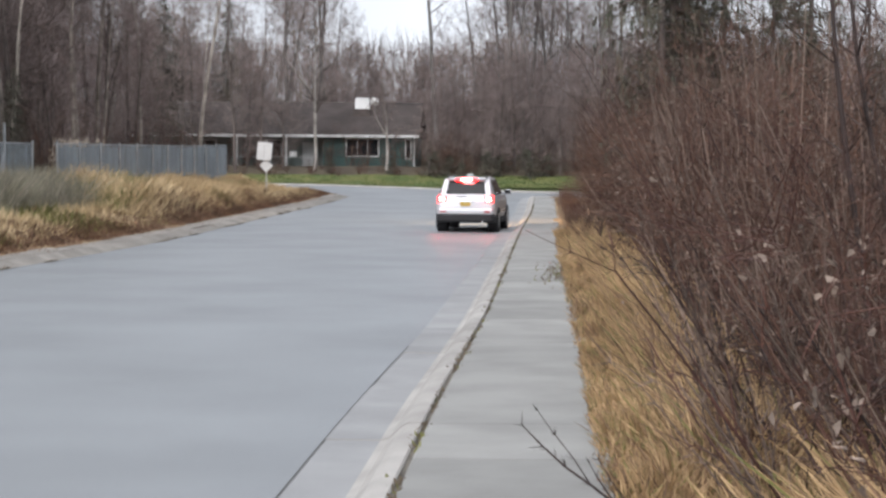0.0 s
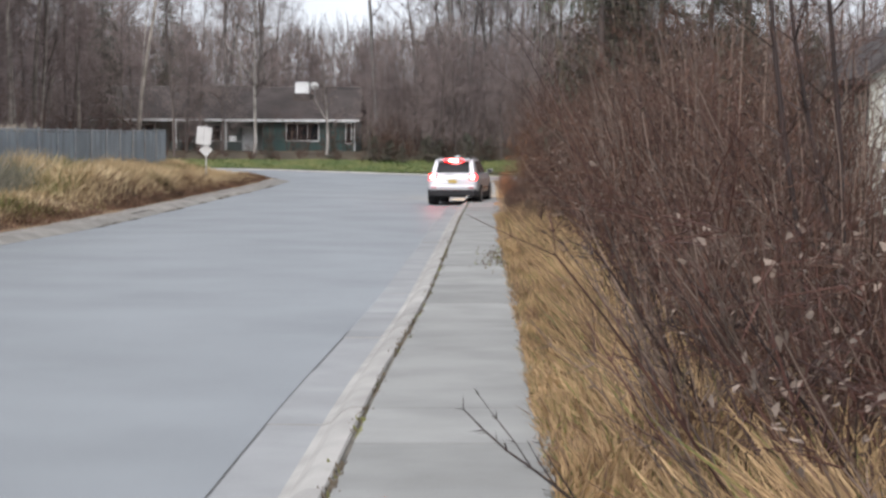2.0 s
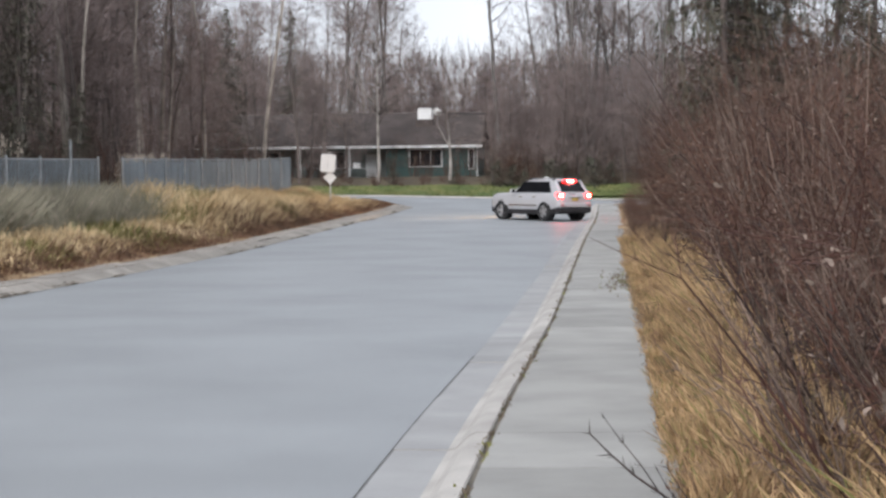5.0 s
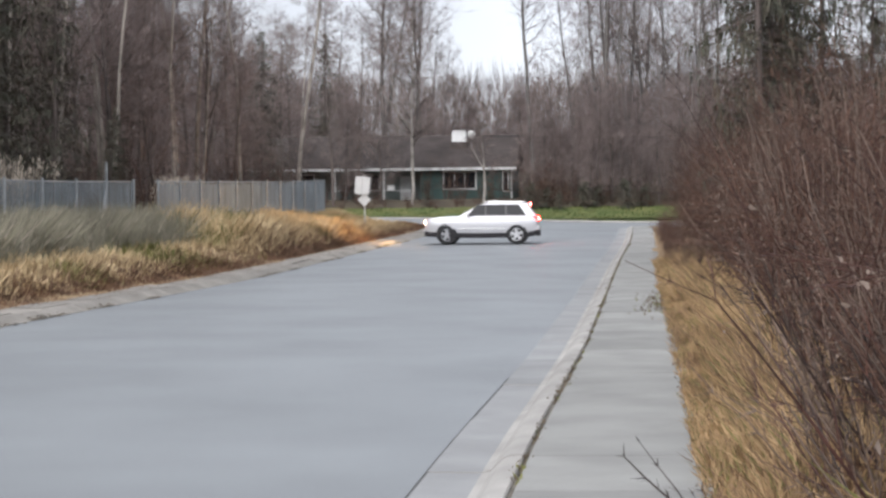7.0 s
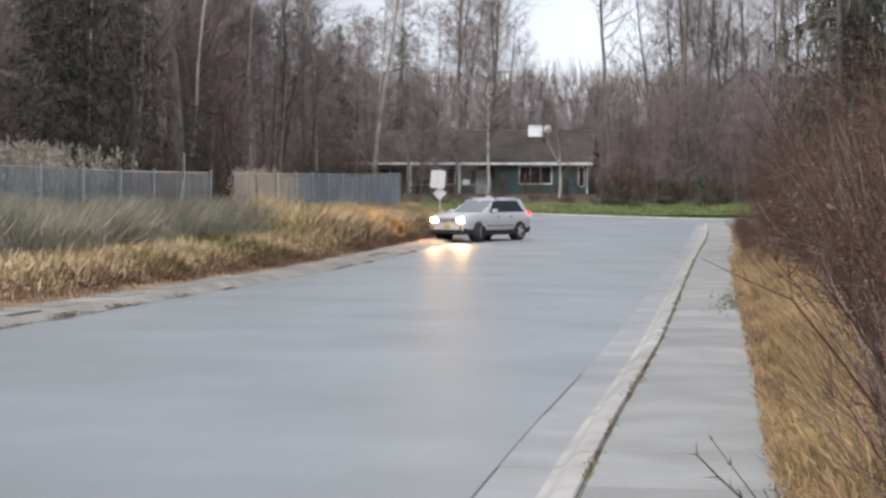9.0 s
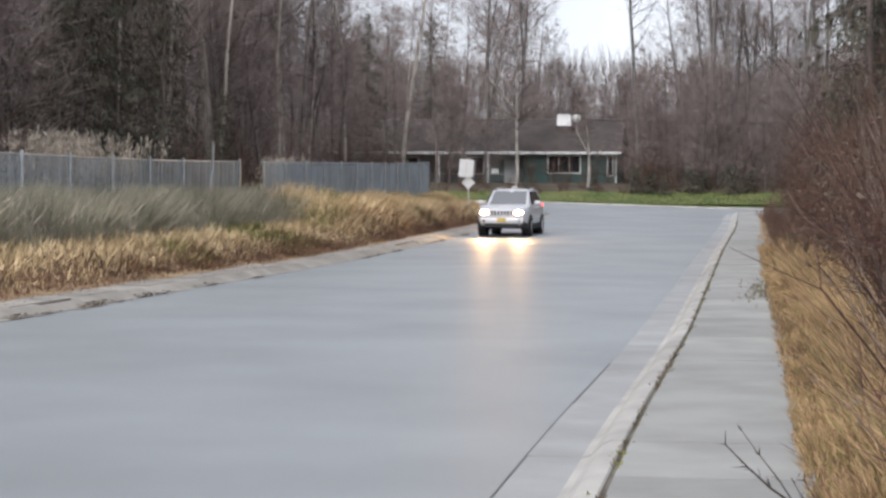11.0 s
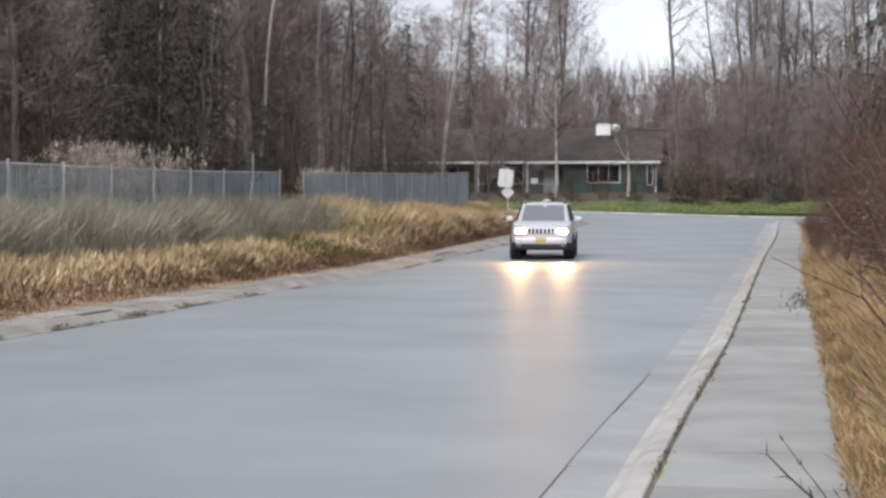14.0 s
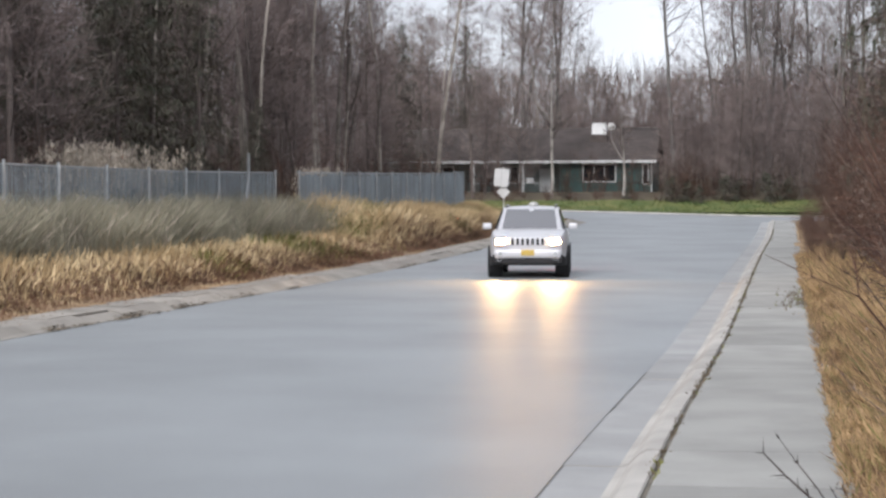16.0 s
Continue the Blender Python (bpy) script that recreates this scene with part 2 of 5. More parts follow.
def tube(name, runs, material, sides=7):
    """Smooth connected tubes along runs of (place, way, radius)."""
    verts, faces = [], []
    for pts in runs:
        base = len(verts)
        for p, d, r in pts:
            u = d.cross(Vector((1, 0, 0)) if abs(d.x) < 0.9 else Vector((0, 1, 0))).normalized()
            w = d.cross(u)
            verts += [tuple(p + (u * math.cos(6.2832 * k / sides) + w * math.sin(6.2832 * k / sides)) * r) for k in range(sides)]
        for j in range(len(pts) - 1):
            a = base + j * sides
            faces += [(a + k, a + (k + 1) % sides, a + sides + (k + 1) % sides, a + sides + k) for k in range(sides)]
        faces.append(tuple(base + (len(pts) - 1) * sides + k for k in range(sides)))
    me = bpy.data.meshes.new(name)
    me.from_pydata(verts, [], faces)
    me.materials.append(material)
    me.shade_smooth()
    return me


# ---- lie of the land ----
KERB_L, WALK_L = -9.95, -10.85
GUTTER_R, KERB_R, WALK_R = -1.47, -0.80, 0.38
FENCE_X = -16.15


def smooth(u):
    u = min(1.0, max(0.0, u))
    return u * u * (3 - 2 * u)


def road_z(x, y):
    """Height of the carriageway: level, then a steady rise."""
    z = 0.0 if y < 42 else 0.0125 * (y - 42) ** 2 / 20 if y < 52 else 0.0125 * (y - 47)
    if y > 75:
        z += 0.0055 * min(20, y - 75) ** 2 / 40
    if y > 95:
        z += 0.0055 * (y - 95)
    return z + 0.16 * min(1, max(0, (-x - 2) / 14)) * smooth((y - 80) / 30)


def bend(y):
    """How far the eastern kerb swings out of its straight line."""
    return 0.11 * smooth((y - 12) / 12) + 0.26 * smooth((y - 45) / 30)


def far_edge(x):
    """Where the street's far kerb runs."""
    return 104.5 - 0.55 * max(-14.0, min(6.0, x))


def land_z(x, y):
    fe = far_edge(x)
    if y > fe - 0.01:
        ze = road_z(x, fe) + 0.02
        crest = ze + 0.06 * smooth((y - fe) / 4.5)
        drop = crest + (0.78 - crest) * smooth((y - fe - 5.5) / 3.5)
        rise = (2.45 - 0.78) * smooth((y - 128) / 15) + max(0, min(60, y - 150)) * 0.07
        return drop + rise
    z = road_z(x, y)
    if y > 97 and (x < -10 or x > -1):
        return z - 0.06
    if x > WALK_R - 0.02:
        corner = smooth((95.5 - y) / 2)
        return z - 0.06 + 0.18 * corner + 0.35 * smooth((x - 2.5) / 5) * corner
    if x < WALK_L + 0.02:
        far = smooth((y - 66) / 16)  # the bank draws back from the kerb towards the corner
        return z - 0.06 + (0.18 + 0.62 * smooth((WALK_L - x - 2.2 * far) / (4.2 - 1.2 * far))) * smooth((97 - y) / 3.5)
    return z - 0.06


# ---- ground, road, kerbs, pavements ----
def lines(*spans):
    out = []
    for a, b, step in spans:
        n = max(1, round((b - a) / step))
        out += [a + (b - a) * k / n for k in range(n)]
    return out + [spans[-1][1]]


def build_ground():
    xs = lines((-900, -100, 100), (-100, -40, 6), (-40, -18, 1.2), (-18, WALK_L, 0.5), (WALK_L, WALK_L + 0.03, 0.03), (WALK_L + 0.03, WALK_R - 0.03, 1.5),
               (WALK_R - 0.03, WALK_R, 0.03), (WALK_R, 8, 0.5), (8, 40, 2), (40, 100, 6), (100, 900, 100))
    ys = lines((-300, -20, 40), (-20, 90, 2), (90, 150, 0.5), (150, 220, 5), (220, 1500, 120))

    def height(x, y):
        bumps = 0.0 if WALK_L < x < WALK_R and y < 97 else 0.05 * noise.noise((x * 0.6, y * 0.4, 0))
        return land_z(x, y) + (bumps if not (y > 96 and y < far_edge(x) + 0.6) else 0)

    ob = new("ground", grid_mesh("ground", xs, ys, height, [M["earth"], M["lawn"], M["thatch"]],
                                 lambda x, y: 2 if (FENCE_X < x < WALK_L or WALK_R - 0.02 < x < 2.2) and -6 < y < 97 else 1 if far_edge(x) < y < 119 or (127 < y < 136.5 and x > -40) else 0))
    tagged(ob, "brown autumn earth and mown green grass bank beside the street", "ground", kind="structure")


def build_road():
    road = tagged(new("road"), "worn pale grey asphalt street rising gently to a junction", "road", kind="structure")

    def left(y):
        u = min(1, max(0, (y - 90) / 7))
        return KERB_L - 0.02 - 7 * (1 - math.sqrt(1 - u * u))

    def right(y):
        u = min(1, max(0, (y - 91) / 6))
        return GUTTER_R + bend(y) + 0.02 + 6 * (1 - math.sqrt(1 - u * u))

    ys = lines((-30, 30, 1.5), (30, 90, 1), (90, 97, 0.25))
    cols = 22
    verts = [(left(y) + (right(y) - left(y)) * k / cols, y, 0) for y in ys for k in range(cols + 1)]
    # a slight crown sheds water to the gutters
    verts = [(x, y, road_z(x, y) + 0.03 * (1 - ((x + 5.7) / 4.6) ** 2) * smooth((92 - y) / 10)) for x, y, z in verts]
    faces = [(j * (cols + 1) + k, j * (cols + 1) + k + 1, (j + 1) * (cols + 1) + k + 1, (j + 1) * (cols + 1) + k) for j in range(len(ys) - 1) for k in range(cols)]
    base = len(verts)
    xs, rows = lines((-75, -20, 5), (-20, 8, 0.7), (8, 60, 4)), 10
    for r in range(rows + 1):
        for x in xs:
            y = 97 + (far_edge(x) - 97) * r / rows
            verts.append((x, y, road_z(x, y)))
    nx = len(xs)
    faces += [(base + r * nx + k, base + r * nx + k + 1, base + (r + 1) * nx + k + 1, base + (r + 1) * nx + k) for r in range(rows) for k in range(nx - 1)]
    me = bpy.data.meshes.new("carriageway")
    me.from_pydata(verts, [], faces)
    me.materials.append(M["asphalt"])
    me.shade_smooth()
    linked("carriageway", me, road)
    # the through road behind the grass bank
    me = grid_mesh("through_road", lines((-300, 300, 10)), [119.0, 123.0, 127.0], lambda x, y: 1.0 - 0.01875 * (y - 119), [M["asphalt"]])
    linked("through_road", me, road)
    # pale far kerb
    verts, faces = [], []
    for k, x in enumerate(xs):
        y = far_edge(x)
        z = road_z(x, y)
        verts += [(x, y - 0.42, z + 0.004), (x, y - 0.1, z + 0.02), (x, y, z + 0.10), (x, y + 0.16, z + 0.10), (x, y + 0.18, z - 0.1)]
        if k:
            for i in range(4):
                a = (k - 1) * 5 + i
                faces.append((a, a + 5, a + 6, a + 1))
    me = bpy.data.meshes.new("far_kerb")
    me.from_pydata(verts, [], faces)
    me.materials.append(M["kerb"])
    linked("far_kerb", me, road, "pale concrete kerb")


def sweep(name, section, y0, y1, parent, material, steps=2, gap=0.006, jog=0.0):
    """A piece of kerb or slab: a cross-section carried along the street."""
    verts, faces = [], []
    n = len(section)
    for k in range(steps + 1):
        y = y0 + gap + (y1 - y0 - 2 * gap) * k / steps
        for x, z in section:
            swing = 0 if x < -5 else bend(y) if x < 0 else 0.5 * bend(y)
            verts.append((x + swing, y, road_z(x, y) + z + jog))
    for k in range(steps):
        for i in range(n):
            a, b = k * n + i, k * n + (i + 1) % n
            faces.append((a, b, b + n, a + n))
    faces += [tuple(range(n))[::-1], tuple(range(steps * n, steps * n + n))]
    me = bpy.data.meshes.new(name)
    me.from_pydata(verts, [], faces)
    me.materials.append(material)
    if name == "kerbstone" and section[0][0] > -5:
        me.materials.append(M["gutter"])
        for p in me.polygons:
            p.material_index = 1 if p.center.x - bend(p.center.y) < -1.09 else 0
    return linked(name, me, parent)


def build_pavements():
    rng = random.Random(4)
    walk_r = tagged(new("pavement_east"), "weathered concrete slab footpath beside dry grass", "pavement", kind="structure")
    kerb_r = tagged(new("kerb_east"), "worn concrete rolled kerb and gutter", "kerb", kind="structure")
    walk_l = tagged(new("pavement_west"), "sandy worn concrete strip below the grass verge", "pavement", kind="structure")
    kerb_l = tagged(new("kerb_west"), "broken low concrete kerb", "kerb", kind="structure")
    y = -6.0
    while y < 94:
        j = rng.uniform(-0.008, 0.008)
        e = rng.uniform(-0.05, 0.05)
        sweep("slab", [(KERB_R + 0.035, 0.03), (KERB_R + 0.035, 0.118), (KERB_R + 0.05, 0.125), (WALK_R + e, 0.135), (WALK_R + e, 0.03)], y, y + 1.52, walk_r, M["concrete"], 1, 0.004, j * 0.5)
        y += 1.52
    y = -6.0
    while y < 94:
        sweep("kerbstone", [(GUTTER_R, -0.05), (GUTTER_R, 0.006), (-1.09, 0.004), (-1.03, 0.02), (-0.95, 0.10), (-0.90, 0.125), (KERB_R - 0.012, 0.13), (KERB_R, 0.118), (KERB_R, -0.05)],
              y, y + 3.04, kerb_r, M["kerb"], 3, 0.006, rng.uniform(-0.006, 0.006))
        y += 3.04
    y = -6.0
    while y < 92:
        e = rng.uniform(-0.06, 0.06)
        sweep("slab", [(WALK_L - 0.1 + e, 0.0), (WALK_L - 0.1 + e, 0.13), (KERB_L - 0.42, 0.12), (KERB_L - 0.42, 0.0)], y, y + 1.52, walk_l, M["sandy"], 1, 0.008, rng.uniform(-0.01, 0.01))
        y += 1.52
    y = -6.0
    while y < 92:
        length = rng.choice((1.5, 2.2, 3.0))
        low = rng.choice((0, 0, 0, 0.035))
        sweep("kerbstone", [(KERB_L - 0.40, -0.05), (KERB_L - 0.40, 0.12 - low), (KERB_L - 0.30, 0.115 - low), (KERB_L - 0.12, 0.03), (KERB_L, 0.012), (KERB_L, -0.05)],
              y, y + length, kerb_l, M["sandy"], 2, rng.uniform(0.005, 0.03), 0)
        y += length
    # weeds and dirt in the seam between kerb and slabs
    linked("seam", grid_mesh("seam", [KERB_R - 0.004, KERB_R + 0.04], lines((-6, 94, 1)), lambda x, y: road_z(x, y) + 0.108, [M["seam"]], swing=bend), kerb_r, "dirt-filled seam")
    linked("joint", grid_mesh("joint", [GUTTER_R - 0.006, GUTTER_R + 0.005], lines((-6, 19, 1)), lambda x, y: road_z(x, y) + 0.013, [M["joint"]], swing=bend), kerb_r, "dark joint between asphalt and gutter")
    s = Sticks()
    for k in range(2600):
        yy = rng.uniform(6, 80)
        if noise.noise((0, yy * 0.9, 3)) < -0.05:
            continue
        x = KERB_R + bend(yy) + 0.017 + rng.gauss(0, 0.025)
        z = road_z(x, yy) + 0.10
        h = rng.uniform(0.02, 0.06)
        a = rng.uniform(0, 6.3)
        w = rng.uniform(0.008, 0.03)
        s.leaf((x - w * math.cos(a), yy - w * math.sin(a), z), (x + w * math.cos(a), yy + w * math.sin(a), z), (x + rng.uniform(-0.03, 0.03), yy, z + h), rng.choice((0, 0, 0, 0, 0, 1)))
    for k in range(220):
        yy, x = rng.gauss(31.2, 1.6), WALK_R - abs(rng.gauss(0, 0.22))
        z = road_z(x, yy) + 0.13
        a, h, w = rng.uniform(0, 6.3), rng.uniform(0.02, 0.09), rng.uniform(0.008, 0.02)
        s.leaf((x - w * math.cos(a), yy - w * math.sin(a), z), (x + w * math.cos(a), yy + w * math.sin(a), z), (x + rng.uniform(-0.05, 0.05), yy, z + h), rng.choice((0, 0, 0, 0, 1)))
    # dirt lying in the western gutter
    for k in range(26):
        yc, xc, ln = rng.uniform(18, 88), KERB_L + rng.uniform(-0.12, 0.10), rng.uniform(0.25, 0.8)
        for j in range(46):
            x, yy = xc + rng.gauss(0, 0.05), yc + rng.uniform(-ln, ln)
            a, w = rng.uniform(0, 6.3), rng.uniform(0.02, 0.06)
            z = road_z(x, yy) + (0.05 if x < KERB_L - 0.08 else 0.026)
            s.leaf((x + w * math.cos(a), yy + w * math.sin(a), z), (x + w * math.cos(a + 2), yy + w * math.sin(a + 2), z), (x + w * math.cos(a + 4), yy + w * math.sin(a + 4), z + rng.uniform(0.0, 0.025)), 0)
    ob = new("seam_weeds", s.mesh("seam_weeds", [M["soil"], M["straw_green"]]))
    tagged(ob, "withered weeds and dirt in the kerb seam", "weeds", kind="stuff")


# ---- grass ----
def blades(name, label, count, spots, materials, seed, height, width, lean, mixes):
    rng = random.Random(seed)
    s = Sticks()
    for k in range(count):
        spot = spots(rng)
        if spot is None:
            continue
        x, y, f = spot
        z = land_z(x, y) - 0.03
        h = rng.uniform(*height) * f
        a = rng.uniform(0, 6.283)
        w = rng.uniform(*width)
        clump = noise.noise((x * 0.9, y * 0.5, 9)) * 1.1
        dx, dy = (rng.gauss(lean[0], 0.5) + clump) * h * 0.6, (rng.gauss(lean[1], 0.5) - clump * 0.6) * h * 0.6
        ca, sa = math.cos(a) * w, math.sin(a) * w
        mi = mixes(rng, x, y)
        mid = (x + dx * 0.35, y + dy * 0.35, z + h * 0.6)
        s.leaf((x - ca, y - sa, z), (x + ca, y + sa, z), mid, mi)
        s.leaf((mid[0] - ca * 0.8, mid[1] - sa * 0.8, mid[2] - h * 0.12), (mid[0] + ca * 0.8, mid[1] + sa * 0.8, mid[2] - h * 0.1), (x + dx, y + dy, z + h * rng.uniform(0.85, 1.0)), mi)
    ob = new(name, s.mesh(name, materials))
    return tagged(ob, label, "grass", kind="stuff")


def build_grass():
    def verge(rng):
        y = 14 + 83 * rng.random() ** 0.8
        x = rng.uniform(WALK_L - 0.15, FENCE_X - 1.2)
        if rng.random() < 0.25:
            x = rng.uniform(WALK_L - 0.15, WALK_L - 2)
        d = WALK_L - x
        return x, y, (1 - 0.22 * smooth((y - 60) / 6) - 0.36 * smooth((y - 76) / 10)) * (0.10 + 0.90 * smooth((d + 0.1) / 2.0)) * (0.45 + 0.55 * smooth((y - 53) / 7)) * (0.75 + 0.5 * (noise.noise((x * 0.5, y * 0.25, 7)) + 0.4))

    def verge_mix(rng, x, y):
        d = WALK_L - x
        if d < 2.2 and rng.random() < 1.3 - 0.6 * d:
            return 2
        if x < FENCE_X + 2.6 and 22 < y < 55 and rng.random() < 0.8:
            return 3
        if 53.5 < y < 57.5 and x < FENCE_X + 3.4 and rng.random() < 0.5:
            return 1
        return 1 if noise.noise((x * 0.3, y * 0.16, 2)) > 0.22 and rng.random() < 0.75 else 0

    blades("verge_grass", "tall dry straw-coloured grass bending along the verge", 120000, verge, [M["straw"], M["straw_green"], M["litter"], M["straw_grey"]], 11, (0.5, 1.25), (0.007, 0.024), (0.25, -0.2), verge_mix)

    def strip(rng):
        y = 4.5 + 48 * rng.random() ** 1.5
        x = WALK_R - 0.03 + 0.09 * noise.noise((0, y * 0.8, 5)) + abs(rng.gauss(0, 0.7))
        if x > 3.2:
            return None
        return x, y, (0.35 + 0.9 * smooth((x - WALK_R) / 1.0)) * (0.9 + 0.9 * noise.noise((x * 1.6, y * 0.9, 4)))

    blades("path_grass", "dry golden grass along the footpath's edge", 80000, strip, [M["straw_path"], M["straw_green"], M["litter"]], 12, (0.18, 0.55), (0.003, 0.008), (-0.3, -0.1),
           lambda rng, x, y: 2 if rng.random() < 0.22 + 0.5 * noise.noise((x * 1.3, y * 0.8, 6)) else 1 if rng.random() < 0.16 else 0)

    def bank(rng):
        x = rng.uniform(-40, 14)
        return (x, far_edge(x) + 0.25 + rng.random() * 8, 1.0) if rng.random() < 0.4 else (x, rng.uniform(127.3, 136.5), 1.2)

    blades("bank_grass", "short green grass on the bank", 24000, bank, [M["lawn_blade"], M["straw_green"]], 13, (0.06, 0.16), (0.02, 0.05), (0, 0), lambda rng, x, y: 1 if rng.random() < 0.15 else 0)
    blades("grey_weeds", "hazy grey-green withered weeds in front of the fence", 32000, lambda r: (r.uniform(FENCE_X + 0.15, FENCE_X + 2.6), r.uniform(22, 54), 1.05), [M["straw_grey"], M["plume"]], 14, (0.5, 1.4), (0.003, 0.008), (0, 0),
           lambda rng, x, y: 1 if rng.random() < 0.12 else 0)
    rng = random.Random(77)
    s = Sticks()
    for k in range(5200):
        x, y = (WALK_L + rng.gauss(-0.1, 0.3), rng.uniform(15, 90)) if k % 3 else (WALK_R + abs(rng.gauss(0.0, 0.2)) - 0.06, 5 + 55 * rng.random() ** 1.4)
        base = road_z(x, y) + 0.138 if WALK_L - 0.05 < x < WALK_R else land_z(x, y) + 0.02
        a, r = rng.uniform(0, 6.3), rng.uniform(0.008, 0.025)
        s.leaf((x + r * math.cos(a), y + r * math.sin(a), base + rng.uniform(0, 0.02)), (x + r * math.cos(a + 2), y + r * math.sin(a + 2), base + rng.uniform(0, 0.03)),
               (x + r * math.cos(a + 4), y + r * math.sin(a + 4), base + rng.uniform(0, 0.02)), 0 if rng.random() < 0.8 else 1)
    tagged(new("leaf_litter", s.mesh("leaf_litter", [M["litter"], M["dead_leaf"]])), "fallen brown leaves along the path edges", "leaves", kind="stuff")


# ---- trees and shrubs ----
def limb(s, rng, start, direction, length, r, segs, wander, lift, mi, taper=0.25):
    """A bending, tapering branch; returns the points along it."""
    p, d = Vector(start), Vector(direction).normalized()
    pts = [(p.copy(), d.copy(), r)]
    for k in range(segs):
        d = (d + Vector((rng.gauss(0, wander), rng.gauss(0, wander), rng.gauss(lift, wander)))).normalized()
        q = p + d * (length / segs)
        r1 = r * (1 - (1 - taper) * (k + 1) / segs)
        s.stick(tuple(p), tuple(q), pts[-1][2], r1, mi)
        pts.append((q.copy(), d.copy(), r1))
        p = q
    return pts


def side_dir(rng, d, spread):
    v = Vector((rng.gauss(0, 1), rng.gauss(0, 1), rng.gauss(0, 0.6)))
    v -= v.project(d)
    return (d * (1 - spread) + v.normalized() * spread).normalized()


def bare_tree(name, label, seed, height, trunk_r, trunk_mat, first, branches, forked=False, lift=0.07):
    """A bare deciduous tree: trunk, limbs and many fine twigs."""
    rng = random.Random(seed)
    st, cr = Sticks(), Sticks()
    trunk = limb(st, rng, (0, 0, -0.2), (rng.gauss(0, 0.03), rng.gauss(0, 0.03), 1), height, trunk_r, 10, 0.035, 0.02, 0, 0.12)
    runs = [list(trunk)]
    if forked:
        fork = limb(st, rng, trunk[4][0], (-0.75, 0.1, 0.8), height * 0.3, trunk_r * 0.55, 6, 0.06, 0.05, 0, 0.2)
        runs.append(fork)
        trunk += fork[1:]
    for k in range(branches):
        t = first + (1 - first) * rng.random() ** 0.8
        f = t * 10
        i = min(9, int(f))
        p = trunk[i][0].lerp(trunk[i + 1][0], f - i)
        length = height * rng.uniform(0.12, 0.26) * (1.15 - 0.75 * t)
        d = side_dir(rng, Vector((0, 0, 1)), rng.uniform(0.45, 0.8))
        b = limb(cr, rng, p, d, length, trunk_r * rng.uniform(0.16, 0.30) * (1.2 - 0.7 * t), 3, 0.10, lift, 0, 0.3)
        for j in range(9):
            q, dd, r = b[rng.randint(1, 3)]
            e = q + side_dir(rng, dd, 0.5) * length * rng.uniform(0.25, 0.6)
            cr.shoot(rng, q, e, max(0.010, r * 0.4), 1)
            for i2 in range(6):
                f2 = rng.uniform(0.15, 0.95)
                q2 = q.lerp(e, f2)
                d2 = side_dir(rng, (e - q).normalized(), 0.5)
                cr.shoot(rng, q2, q2 + (d2 + Vector((0, 0, 0.25))) * length * rng.uniform(0.14, 0.40), rng.uniform(0.004, 0.009), 1)
    tree = thing(name, label, "tree")
    linked("trunk", tube("trunk", runs, trunk_mat), tree)
    linked("crown", cr.mesh("crown", [M["bark"], M["twig"]]), tree)
    return tree


def spruce(name, label, seed, height, radius):
    rng = random.Random(seed)
    st, cr = Sticks(), Sticks()
    trunk = limb(st, rng, (0, 0, -0.2), (0, 0, 1), height, 0.009 * height, 8, 0.01, 0.02, 0, 0.1)
    n = int(height * 15)
    for k in range(n):
        t = 0.04 + 0.95 * (k + rng.random()) / n
        z = t * height
        length = radius * (1 - t) ** 0.75 * rng.uniform(0.6, 1.15) + 0.12
        a = rng.uniform(0, 6.283)
        d = Vector((math.cos(a), math.sin(a), rng.uniform(-0.25, 0.12)))
        b = limb(cr, rng, (0, 0, z), d, length, 0.02, 4, 0.05, -0.05, 0, 0.3)
        for j in range(int(18 + length * 18)):
            q, dd, r = b[rng.randint(1, 4)]
            e = side_dir(rng, dd, 0.6) * rng.uniform(0.12, 0.34)
            e.z -= rng.uniform(0.0, 0.18)
            w = Vector((-e.y, e.x, rng.uniform(-0.05, 0.05))).normalized() * rng.uniform(0.012, 0.03)
            q = q + Vector((rng.gauss(0, 0.08), rng.gauss(0, 0.08), rng.gauss(0, 0.06)))
            cr.leaf(tuple(q - w), tuple(q + w), tuple(q + e), 1)
    tree = thing(name, label, "tree")
    linked("trunk", tube("trunk", [trunk], M["bark"]), tree)
    linked("crown", cr.mesh("crown", [M["bark"], M["needle"]]), tree)
    return tree


